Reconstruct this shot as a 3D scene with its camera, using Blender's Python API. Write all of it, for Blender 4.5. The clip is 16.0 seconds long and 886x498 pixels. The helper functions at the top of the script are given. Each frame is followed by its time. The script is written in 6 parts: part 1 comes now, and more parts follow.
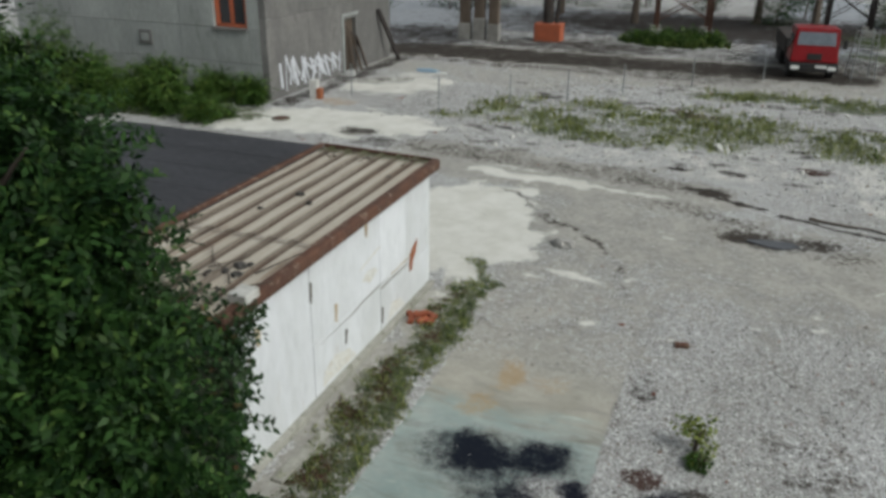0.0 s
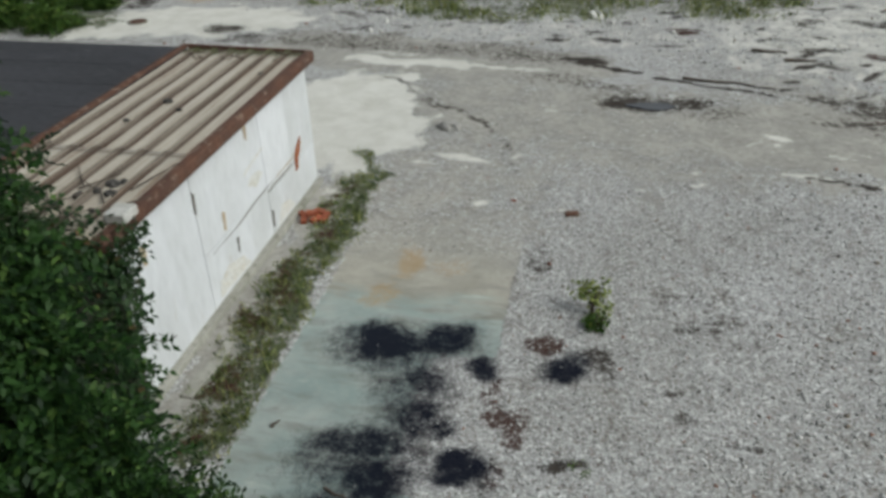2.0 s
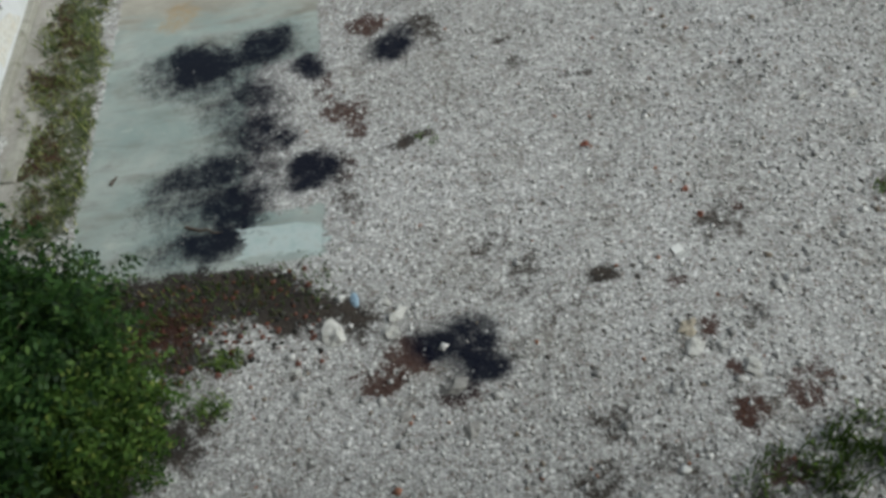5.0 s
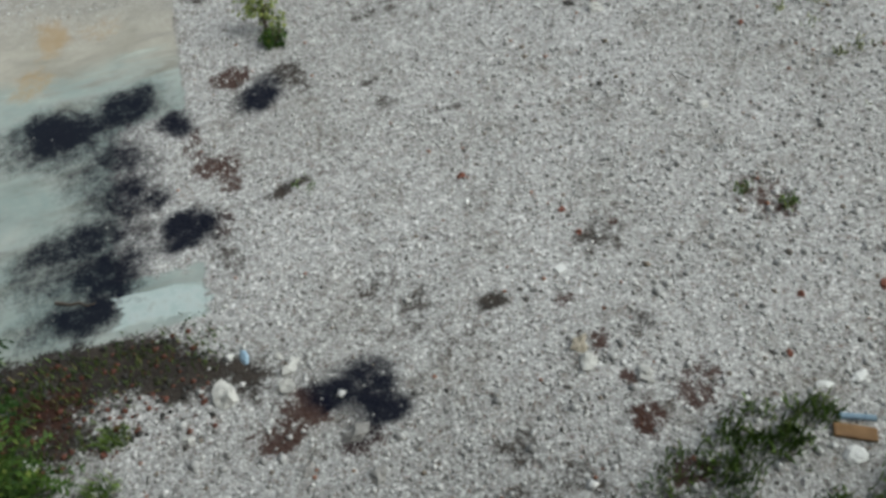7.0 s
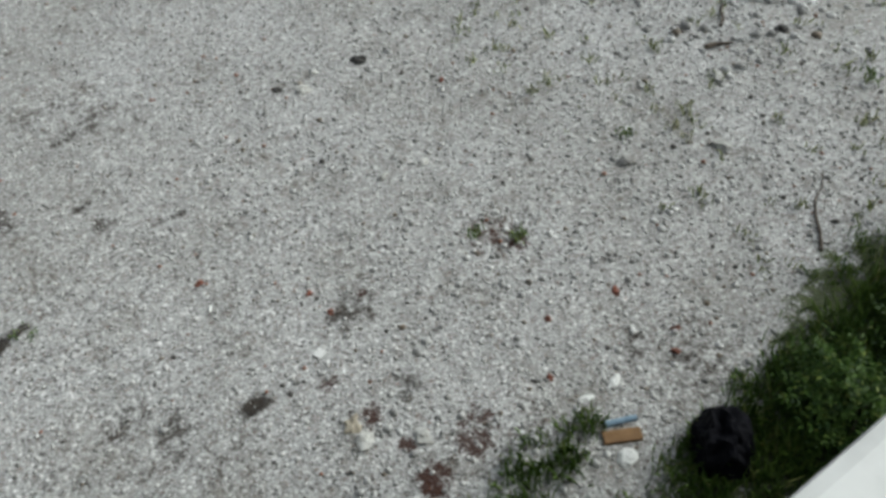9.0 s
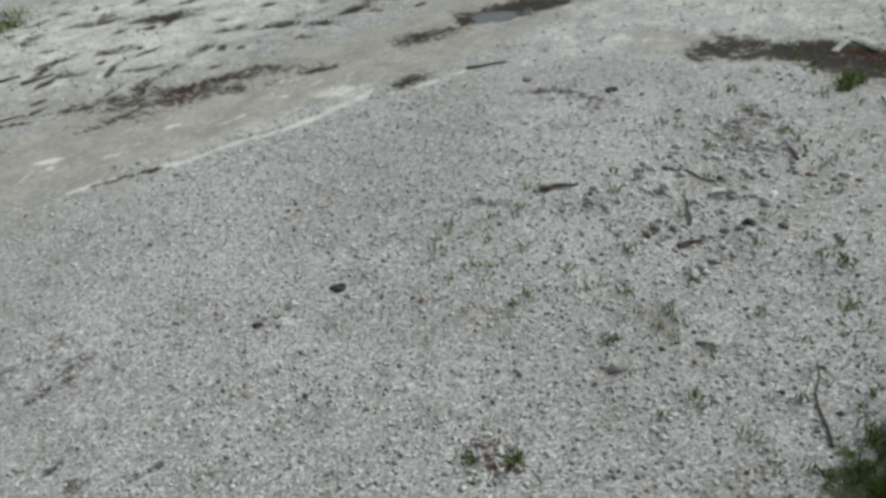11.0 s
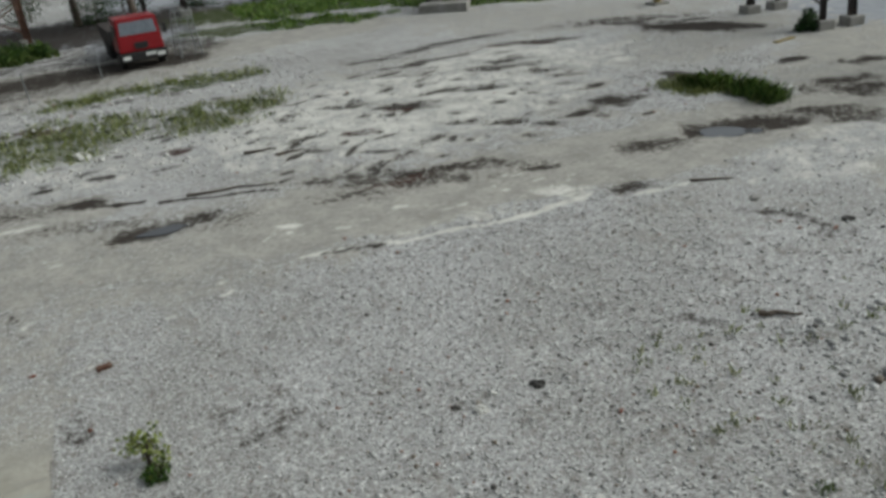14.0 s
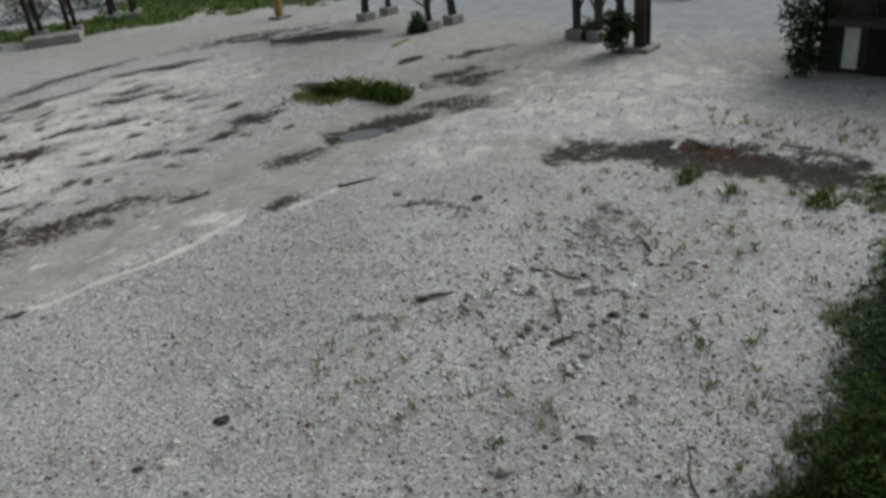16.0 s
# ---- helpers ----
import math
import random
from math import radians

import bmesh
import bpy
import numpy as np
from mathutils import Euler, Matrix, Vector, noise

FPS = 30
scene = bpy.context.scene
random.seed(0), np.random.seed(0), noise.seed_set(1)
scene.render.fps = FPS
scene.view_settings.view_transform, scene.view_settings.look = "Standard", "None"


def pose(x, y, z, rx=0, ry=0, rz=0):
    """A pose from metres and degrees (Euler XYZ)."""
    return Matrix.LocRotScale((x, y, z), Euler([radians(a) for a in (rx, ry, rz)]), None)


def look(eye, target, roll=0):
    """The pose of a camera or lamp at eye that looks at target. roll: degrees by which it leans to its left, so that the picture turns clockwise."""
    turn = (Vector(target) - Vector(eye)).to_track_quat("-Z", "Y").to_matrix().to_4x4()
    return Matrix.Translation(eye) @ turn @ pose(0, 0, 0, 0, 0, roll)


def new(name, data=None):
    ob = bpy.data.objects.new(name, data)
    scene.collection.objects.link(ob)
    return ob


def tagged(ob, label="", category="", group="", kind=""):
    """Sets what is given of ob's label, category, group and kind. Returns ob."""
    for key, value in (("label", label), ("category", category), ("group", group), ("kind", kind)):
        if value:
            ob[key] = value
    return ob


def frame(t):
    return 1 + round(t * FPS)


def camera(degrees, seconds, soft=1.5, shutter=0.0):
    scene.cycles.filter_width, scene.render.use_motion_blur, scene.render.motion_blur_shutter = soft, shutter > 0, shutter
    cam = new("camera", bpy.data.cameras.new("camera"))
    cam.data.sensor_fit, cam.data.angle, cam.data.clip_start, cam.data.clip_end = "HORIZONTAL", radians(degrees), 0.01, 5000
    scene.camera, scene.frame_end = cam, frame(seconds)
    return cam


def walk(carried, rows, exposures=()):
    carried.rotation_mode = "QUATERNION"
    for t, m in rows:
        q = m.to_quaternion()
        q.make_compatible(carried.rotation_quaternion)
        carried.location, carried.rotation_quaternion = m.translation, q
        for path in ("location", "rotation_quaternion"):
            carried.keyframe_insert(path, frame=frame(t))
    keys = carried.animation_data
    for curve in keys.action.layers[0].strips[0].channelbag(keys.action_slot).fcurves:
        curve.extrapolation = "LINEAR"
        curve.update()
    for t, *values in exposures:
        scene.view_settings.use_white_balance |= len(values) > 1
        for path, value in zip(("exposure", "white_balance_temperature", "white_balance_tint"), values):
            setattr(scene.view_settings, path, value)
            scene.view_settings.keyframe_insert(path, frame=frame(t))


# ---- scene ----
cam = camera(58.0, 16.0, soft=3.5)
PATH = [
    (0, (5.483, -13.407, 7.047), (4.82, -11.695, 6.252), 0.6),
    (0.5, (5.553, -13.389, 7.015), (4.969, -11.672, 6.172), 0.3),
    (1, (5.534, -13.331, 6.98), (5.029, -11.64, 6.039), -1.3),
    (1.5, (5.559, -13.318, 6.965), (5.129, -11.626, 5.989), -2.0),
    (2, (5.503, -13.299, 6.974), (5.123, -11.632, 5.935), -2.0),
    (2.5, (5.483, -13.311, 6.997), (5.173, -11.693, 5.863), -3.6),
    (3, (5.583, -13.315, 7.056), (5.337, -11.761, 5.821), -4.8),
    (3.5, (5.691, -13.27, 7.055), (5.455, -11.801, 5.718), -6.6),
    (4, (5.718, -13.224, 7.015), (5.513, -11.88, 5.549), -9.7),
    (4.5, (5.609, -13.213, 6.846), (5.516, -11.984, 5.271), -10.5),
    (4.7, (5.697, -13.176, 6.817), (5.62, -12.002, 5.2), -11.0),
    (6.8, (5.779, -13.202, 6.685), (5.964, -12.017, 5.084), -6.3),
    (7, (5.846, -13.204, 6.701), (6.063, -11.993, 5.123), -7.0),
    (7.5, (6.029, -13.202, 6.768), (6.364, -11.997, 5.207), -6.5),
    (8, (6.207, -13.252, 6.843), (6.702, -12.087, 5.295), -4.6),
    (8.5, (6.4, -13.287, 6.633), (7.032, -12.153, 5.112), -4.0),
    (8.7, (6.372, -13.305, 6.586), (7.051, -12.182, 5.078), -3.6),
    (10.8, (6.583, -13.111, 6.624), (7.533, -11.777, 5.477), -5.6),
    (11, (6.633, -13.105, 6.629), (7.605, -11.749, 5.526), -6.5),
    (11.5, (6.636, -13.09, 6.655), (7.677, -11.739, 5.611), -6.1),
    (12, (6.611, -13.07, 6.685), (7.668, -11.667, 5.728), -5.7),
    (12.5, (6.567, -12.989, 6.668), (7.474, -11.461, 5.75), -5.7),
    (13, (6.452, -12.985, 6.716), (7.17, -11.328, 5.855), -5.6),
    (13.5, (6.366, -13.106, 6.747), (6.922, -11.383, 5.896), -5.4),
    (14, (6.37, -13.105, 6.809), (7.009, -11.415, 5.952), -6.1),
    (14.5, (6.504, -12.981, 6.688), (7.365, -11.404, 5.81), -5.7),
    (15, (6.601, -13.058, 6.715), (7.658, -11.612, 5.825), -5.7),
    (15.5, (6.548, -13.19, 6.837), (7.723, -11.849, 5.93), -5.6),
    (16, (6.635, -13.355, 6.927), (7.913, -12.114, 6.018), -6.5),
]
walk(cam, [(t, look(eye, target, roll)) for t, eye, target, roll in PATH], exposures=((0, -0.10, 6300, 3), (4.5, -0.10, 6250, 2), (7, 0.14, 6250, 2), (8.7, 0.14, 6250, 2), (11, 0.05, 6250, 2), (12.2, -0.03, 6250, 2), (13.5, -0.13, 6300, 2), (16, -0.24, 6300, 2)))

# ---- world, sun, exposure ----
world = bpy.data.worlds.new("overcast_sky")
scene.world = world
world.use_nodes = True
wn = world.node_tree
sky = wn.nodes.new("ShaderNodeTexSky")
sky.sky_type, sky.sun_disc = "NISHITA", False
sky.sun_elevation, sky.sun_rotation = radians(42), radians(105)
sky.air_density, sky.dust_density = 1.0, 4.0
hs = wn.nodes.new("ShaderNodeHueSaturation")
hs.inputs["Saturation"].default_value = 0.3
wn.links.new(sky.outputs[0], hs.inputs["Color"])
wn.links.new(hs.outputs[0], wn.nodes["Background"].inputs["Color"])
wn.nodes["Background"].inputs["Strength"].default_value = 0.13
sun = new("sun", bpy.data.lights.new("sun", "SUN"))
sun.data.energy, sun.data.angle, sun.data.color = 1.4, radians(35), (1.0, 0.98, 0.95)
sun.matrix_world = look((30, -8, 27), (0, 0, 0))


# ---- small helpers ----
def vnoise(x, y, scale, seed=0):
    """Smooth value noise in 0..1 for arrays."""
    r = np.random.RandomState(seed)
    table = r.rand(256, 256)
    x, y = x * scale, y * scale
    xi, yi = np.floor(x).astype(int), np.floor(y).astype(int)
    fx, fy = x - xi, y - yi
    fx, fy = fx * fx * (3 - 2 * fx), fy * fy * (3 - 2 * fy)
    a = table[xi % 256, yi % 256]
    b = table[(xi + 1) % 256, yi % 256]
    c = table[xi % 256, (yi + 1) % 256]
    d = table[(xi + 1) % 256, (yi + 1) % 256]
    return (a * (1 - fx) + b * fx) * (1 - fy) + (c * (1 - fx) + d * fx) * fy


def fbm(x, y, scale, seed=0, octaves=4):
    out, amp, tot = 0, 1.0, 0
    for i in range(octaves):
        out = out + amp * vnoise(x, y, scale * 2**i, seed + i)
        tot += amp
        amp *= 0.55
    return out / tot


def np_mesh(name, verts, faces, material=None, smooth=False):
    """A mesh from numpy arrays: verts (n, 3), faces (m, k)."""
    me = bpy.data.meshes.new(name)
    verts, faces = np.asarray(verts, np.float32), np.asarray(faces, np.int32)
    m, k = faces.shape
    me.vertices.add(len(verts))
    me.vertices.foreach_set("co", verts.ravel())
    me.loops.add(m * k)
    me.loops.foreach_set("vertex_index", faces.ravel())
    me.polygons.add(m)
    me.polygons.foreach_set("loop_start", np.arange(0, m * k, k, dtype=np.int32))
    me.polygons.foreach_set("loop_total", np.full(m, k, np.int32))
    if smooth:
        me.polygons.foreach_set("use_smooth", np.ones(m, bool))
    me.update(calc_edges=True)
    if material:
        me.materials.append(material)
    return me


def part(name, shape, material, parent=None, label="", smooth=False):
    """Links a bmesh or a mesh as one object under parent."""
    if isinstance(shape, bmesh.types.BMesh):
        me = bpy.data.meshes.new(name)
        shape.normal_update()
        shape.to_mesh(me)
        shape.free()
        if smooth:
            for p in me.polygons:
                p.use_smooth = True
    else:
        me = shape
    if material and not me.materials:
        me.materials.append(material)
    ob = new(name, me)
    ob.parent = parent
    if label:
        tagged(ob, label)
    return ob


def thing(name, x, y, z=0.0, rz=0.0, label="", category="", group="", kind="", rx=0.0, ry=0.0):
    ob = new(name)
    ob.empty_display_size = 0.2
    ob.matrix_basis = pose(x, y, z, rx, ry, rz)
    return tagged(ob, label, category, group, kind)


def box(x0, x1, y0, y1, z0, z1, bevel=0.0, bm=None):
    bm = bm or bmesh.new()
    made = bmesh.ops.create_cube(bm, size=1.0)["verts"]
    bmesh.ops.scale(bm, vec=(x1 - x0, y1 - y0, z1 - z0), verts=made)
    bmesh.ops.translate(bm, vec=((x0 + x1) / 2, (y0 + y1) / 2, (z0 + z1) / 2), verts=made)
    if bevel:
        edges = list({e for v in made for e in v.link_edges})
        bmesh.ops.bevel(bm, geom=edges, offset=bevel, segments=2, affect="EDGES", profile=0.6)
    return bm


def rod(a, b, r0, r1=None, sides=8, bm=None):
    """A tapered round bar from a to b."""
    bm = bm or bmesh.new()
    a, b = Vector(a), Vector(b)
    r1 = r0 if r1 is None else r1
    m = Matrix.Translation((a + b) / 2) @ (b - a).to_track_quat("Z", "Y").to_matrix().to_4x4()
    bmesh.ops.create_cone(bm, cap_ends=True, segments=sides, radius1=r0, radius2=r1, depth=(b - a).length, matrix=m)
    return bm


def beam(a, b, w, d, bm=None):
    """A square bar from a to b."""
    bm = bm or bmesh.new()
    a, b = Vector(a), Vector(b)
    m = Matrix.Translation((a + b) / 2) @ (b - a).to_track_quat("Z", "Y").to_matrix().to_4x4()
    made = bmesh.ops.create_cube(bm, size=1.0)["verts"]
    bmesh.ops.scale(bm, vec=(w, d, (b - a).length), verts=made)
    bmesh.ops.transform(bm, matrix=m, verts=made)
    return bm


def rock(sx, sy, sz, seed, rough=0.25, sub=2):
    """An uneven stone that sits on z = 0."""
    bm = bmesh.new()
    bmesh.ops.create_icosphere(bm, subdivisions=sub, radius=1.0)
    off = Vector((seed * 3.1, seed * 1.7, seed * 0.9))
    for v in bm.verts:
        k = 1 + rough * noise.noise(v.co * 1.3 + off) * 2 + rough * 0.5 * noise.noise(v.co * 3 + off)
        v.co = Vector((v.co.x * sx * k, v.co.y * sy * k, max(v.co.z * k, -0.45) * sz))
    low = min(v.co.z for v in bm.verts)
    for v in bm.verts:
        v.co.z -= low + 0.2 * sz
    return bm


# ---- materials ----
def shader(name, rough=0.8, metal=0.0):
    m = bpy.data.materials.new(name)
    m.use_nodes = True
    nt = m.node_tree
    bsdf = nt.nodes["Principled BSDF"]
    bsdf.inputs["Roughness"].default_value = rough
    bsdf.inputs["Metallic"].default_value = metal
    bsdf.inputs["Specular IOR Level"].default_value = 0.3
    return m, nt, bsdf


def node(nt, kind, **values):
    n = nt.nodes.new(kind)
    for key, value in values.items():
        n.inputs[key.replace("_", " ")].default_value = value
    return n


def ntex(nt, coord, scale, detail=5.0, rough=0.6, warp=0.0):
    n = node(nt, "ShaderNodeTexNoise", Scale=scale, Detail=detail, Roughness=rough, Distortion=warp)
    nt.links.new(coord, n.inputs["Vector"])
    return n.outputs["Fac"]


def ramp(nt, fac, lo, hi, a=0.0, b=1.0):
    n = node(nt, "ShaderNodeMapRange")
    n.interpolation_type = "SMOOTHSTEP"
    for i, v in enumerate((lo, hi, a, b)):
        n.inputs[i + 1].default_value = v
    nt.links.new(fac, n.inputs[0])
    return n.outputs[0]


def calc(nt, op, a, b):
    n = nt.nodes.new("ShaderNodeMath")
    n.operation = op
    for i, v in enumerate((a, b)):
        if isinstance(v, (int, float)):
            n.inputs[i].default_value = v
        else:
            nt.links.new(v, n.inputs[i])
    return n.outputs[0]


def mix(nt, fac, a, b, blend="MIX"):
    n = nt.nodes.new("ShaderNodeMix")
    n.data_type, n.blend_type = "RGBA", blend
    for i, v in ((0, fac), (6, a), (7, b)):
        if isinstance(v, (int, float)):
            n.inputs[i].default_value = v
        elif isinstance(v, tuple):
            n.inputs[i].default_value = (*v, 1.0)
        else:
            nt.links.new(v, n.inputs[i])
    return n.outputs[2]


def bump(nt, bsdf, height, strength=0.4, distance=0.01):
    n = node(nt, "ShaderNodeBump", Strength=strength, Distance=distance)
    nt.links.new(height, n.inputs["Height"])
    nt.links.new(n.outputs[0], bsdf.inputs["Normal"])


def surface(name, base, other, grain=12.0, rough=0.8, metal=0.0, stain=None, spread=(0.55, 0.75), big=0.8, relief=0.3, vary=0.1, stretch=None, speck=0.55):
    """A surface with grain, large variation and stains of a third colour."""
    m, nt, bsdf = shader(name, rough, metal)
    tc = nt.nodes.new("ShaderNodeTexCoord")
    coord = tc.outputs["Object"]
    info = nt.nodes.new("ShaderNodeObjectInfo")
    add = nt.nodes.new("ShaderNodeVectorMath")
    add.operation = "ADD"
    nt.links.new(coord, add.inputs[0])
    nt.links.new(calc(nt, "MULTIPLY", info.outputs["Random"], 37.0), add.inputs[1])
    coord = add.outputs[0]
    if stretch:
        mp = nt.nodes.new("ShaderNodeMapping")
        mp.inputs["Scale"].default_value = stretch
        nt.links.new(coord, mp.inputs[0])
        coord = mp.outputs[0]
    fine, large = ntex(nt, coord, grain, 8), ntex(nt, coord, big, 5, 0.65, 0.4)
    col = mix(nt, ramp(nt, large, 0.3, 0.7), base, other)
    col = mix(nt, ramp(nt, fine, 0.35, 0.75, 0.0, speck), col, tuple(c * 0.55 for c in base))
    if stain:
        s = ntex(nt, coord, big * 2.3, 9, 0.7, 0.8)
        col = mix(nt, ramp(nt, s, *spread), col, stain)
    hv = node(nt, "ShaderNodeHueSaturation")
    nt.links.new(ramp(nt, info.outputs["Random"], 0, 1, 1 - vary, 1 + vary), hv.inputs["Value"])
    nt.links.new(col, hv.inputs["Color"])
    nt.links.new(hv.outputs[0], bsdf.inputs["Base Color"])
    nt.links.new(ramp(nt, fine, 0.2, 0.8, max(rough - 0.12, 0.05), min(rough + 0.12, 1)), bsdf.inputs["Roughness"])
    if relief:
        bump(nt, bsdf, fine, relief, 0.02)
    return m


def leafy(name, dark, light, tip, rough=0.5):
    """Leaves that differ one from the next."""
    m, nt, bsdf = shader(name, rough)
    geo = nt.nodes.new("ShaderNodeNewGeometry")
    r = geo.outputs["Random Per Island"]
    col = mix(nt, ramp(nt, r, 0.0, 0.75), dark, light)
    col = mix(nt, ramp(nt, r, 0.9, 0.97), col, tip)
    tc = nt.nodes.new("ShaderNodeTexCoord")
    col = mix(nt, ramp(nt, ntex(nt, tc.outputs["Object"], 1.1, 3), 0.35, 0.7, 0.0, 0.6), col, dark)
    nt.links.new(col, bsdf.inputs["Base Color"])
    bsdf.inputs["Specular IOR Level"].default_value = 0.12
    return m


M_WHITE = surface("white_limewash", (0.67, 0.68, 0.70), (0.55, 0.56, 0.56), 9, 0.9, stain=(0.36, 0.27, 0.17), spread=(0.6, 0.8), big=0.8, relief=0.06, vary=0.03, speck=0.18, stretch=(1, 1, 0.4))
M_CONC = surface("grey_concrete", (0.35, 0.36, 0.345), (0.25, 0.26, 0.25), 14, 0.9, stain=(0.14, 0.145, 0.13), spread=(0.52, 0.8), big=0.7, vary=0.05, stretch=(1, 1, 0.3))
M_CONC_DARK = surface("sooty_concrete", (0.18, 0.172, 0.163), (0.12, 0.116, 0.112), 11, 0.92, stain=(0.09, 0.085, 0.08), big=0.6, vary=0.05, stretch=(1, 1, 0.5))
M_FOOT = surface("footing_concrete", (0.30, 0.29, 0.27), (0.2, 0.19, 0.17), 10, 0.9, stain=(0.1, 0.09, 0.07), big=1.5)
M_PLINTH = surface("plinth_concrete", (0.36, 0.35, 0.31), (0.24, 0.23, 0.2), 16, 0.9, stain=(0.10, 0.10, 0.06), spread=(0.5, 0.7), big=1.4)
M_TAR = surface("tar_felt", (0.055, 0.055, 0.062), (0.036, 0.036, 0.04), 22, 0.75, stain=(0.085, 0.085, 0.09), spread=(0.55, 0.7), big=0.6, relief=0.25, stretch=(0.35, 1.6, 1))
M_RUST = surface("rusted_steel", (0.13, 0.062, 0.04), (0.075, 0.042, 0.032), 18, 0.85, stain=(0.27, 0.2, 0.15), spread=(0.54, 0.68), big=2.6)
M_STEEL = surface("dark_weathered_steel", (0.05, 0.04, 0.036), (0.03, 0.027, 0.025), 10, 0.8, stain=(0.11, 0.06, 0.04), big=0.9)
M_ORANGE = surface("orange_paint", (0.46, 0.12, 0.055), (0.34, 0.10, 0.05), 20, 0.7, stain=(0.2, 0.11, 0.08), big=2, relief=0.1)
M_WOOD = surface("weathered_wood", (0.13, 0.10, 0.075), (0.08, 0.062, 0.05), 18, 0.85, stain=(0.045, 0.035, 0.03), big=2, stretch=(1, 1, 0.15))
M_DARK = surface("dark_void", (0.02, 0.02, 0.02), (0.012, 0.012, 0.012), 6, 0.95, relief=0)
M_CHIP = surface("dull_brick_chip", (0.2, 0.075, 0.05), (0.13, 0.055, 0.04), 25, 0.9, big=6, vary=0.3)
M_BRICK = surface("orange_brick", (0.36, 0.10, 0.05), (0.25, 0.075, 0.04), 25, 0.9, stain=(0.3, 0.22, 0.17), big=6, vary=0.25)
M_STONE = surface("pale_limestone", (0.58, 0.57, 0.54), (0.42, 0.41, 0.38), 25, 0.9, stain=(0.35, 0.31, 0.25), big=5, vary=0.15)
M_GREYSTONE = surface("grey_rubble", (0.33, 0.32, 0.30), (0.2, 0.19, 0.18), 25, 0.9, big=5, vary=0.3)
M_TAN = surface("tan_rubble", (0.34, 0.30, 0.235), (0.27, 0.24, 0.19), 25, 0.9, big=5, vary=0.2)
M_DARKSTONE = surface("dark_rubble", (0.07, 0.065, 0.06), (0.04, 0.038, 0.036), 25, 0.9, big=5, vary=0.3)
M_BARK = surface("grey_brown_bark", (0.12, 0.095, 0.075), (0.07, 0.055, 0.045), 16, 0.95, big=3, relief=0.6, stretch=(1, 1, 0.3))
M_RED = surface("red_truck_paint", (0.27, 0.008, 0.013), (0.21, 0.008, 0.012), 20, 0.35, stain=(0.22, 0.03, 0.022), spread=(0.62, 0.8), big=1.6, relief=0.03)
M_BLACK = surface("black_rubber", (0.02, 0.02, 0.021), (0.03, 0.029, 0.028), 25, 0.8, big=4, relief=0.1)
M_PLASTIC = surface("black_plastic_sheet", (0.004, 0.004, 0.006), (0.006, 0.006, 0.009), 8, 0.75, big=4, relief=0.2)
M_PLASTIC.node_tree.nodes["Principled BSDF"].inputs["Specular IOR Level"].default_value = 0.08
M_PLATE = surface("white_panel", (0.72, 0.72, 0.7), (0.6, 0.6, 0.58), 15, 0.6, big=3, relief=0.05, speck=0.25)
M_CARD = surface("torn_brown_cardboard", (0.24, 0.14, 0.065), (0.17, 0.1, 0.05), 15, 0.9, big=5, relief=0.1)
M_BLUE = surface("faded_blue_plastic", (0.2, 0.3, 0.4), (0.26, 0.36, 0.44), 15, 0.5, big=5, relief=0.05)
M_YELLOW = surface("faded_yellow_paint", (0.30, 0.23, 0.07), (0.17, 0.13, 0.06), 15, 0.7, stain=(0.16, 0.12, 0.06), big=2)
M_GALV = surface("grey_galvanised_wire", (0.34, 0.36, 0.36), (0.25, 0.26, 0.26), 15, 0.5, 0.6, big=3, relief=0)
M_LEAF = leafy("dark_green_leaves", (0.005, 0.016, 0.004), (0.027, 0.062, 0.014), (0.07, 0.12, 0.028))
M_LEAF_BRIGHT = leafy("fresh_green_leaves", (0.014, 0.036, 0.007), (0.07, 0.125, 0.022), (0.17, 0.21, 0.045))
M_GRASS = leafy("grass_blades", (0.04, 0.075, 0.018), (0.11, 0.155, 0.04), (0.24, 0.22, 0.09), 0.6)
M_TURF = leafy("fresh_tall_grass", (0.06, 0.12, 0.025), (0.21, 0.31, 0.07), (0.36, 0.38, 0.14), 0.6)
M_WEED = leafy("straggly_weeds", (0.15, 0.19, 0.065), (0.34, 0.37, 0.13), (0.46, 0.42, 0.2), 0.7)
M_OLIVE = leafy("olive_weed_leaves", (0.10, 0.14, 0.04), (0.25, 0.28, 0.08), (0.36, 0.36, 0.12), 0.7)
M_IVY = leafy("ivy_leaves", (0.012, 0.03, 0.012), (0.035, 0.06, 0.022), (0.10, 0.06, 0.03), 0.5)
M_RED_LEAF = leafy("dry_reddish_litter", (0.06, 0.028, 0.02), (0.13, 0.05, 0.035), (0.25, 0.15, 0.1), 0.9)

M_GLASS, gnt, gb = shader("window_glass", 0.08)
gb.inputs["Base Color"].default_value = (0.03, 0.035, 0.04, 1)
gb.inputs["Specular IOR Level"].default_value = 0.6
M_WATER, wnt, wb = shader("muddy_water", 0.06)
wb.inputs["Base Color"].default_value = (0.075, 0.075, 0.08, 1)
wb.inputs["IOR"].default_value = 1.33
wb.inputs["Specular IOR Level"].default_value = 0.5
wtc = wnt.nodes.new("ShaderNodeTexCoord")
bump(wnt, wb, ntex(wnt, wtc.outputs["Object"], 6, 3), 0.05, 0.01)


# ---- the ground ----
def axis(*spans):
    out = [np.array([spans[0][0]])]
    for a, b, n in spans:
        out.append(np.linspace(a, b, n + 1)[1:])
    return np.concatenate(out)


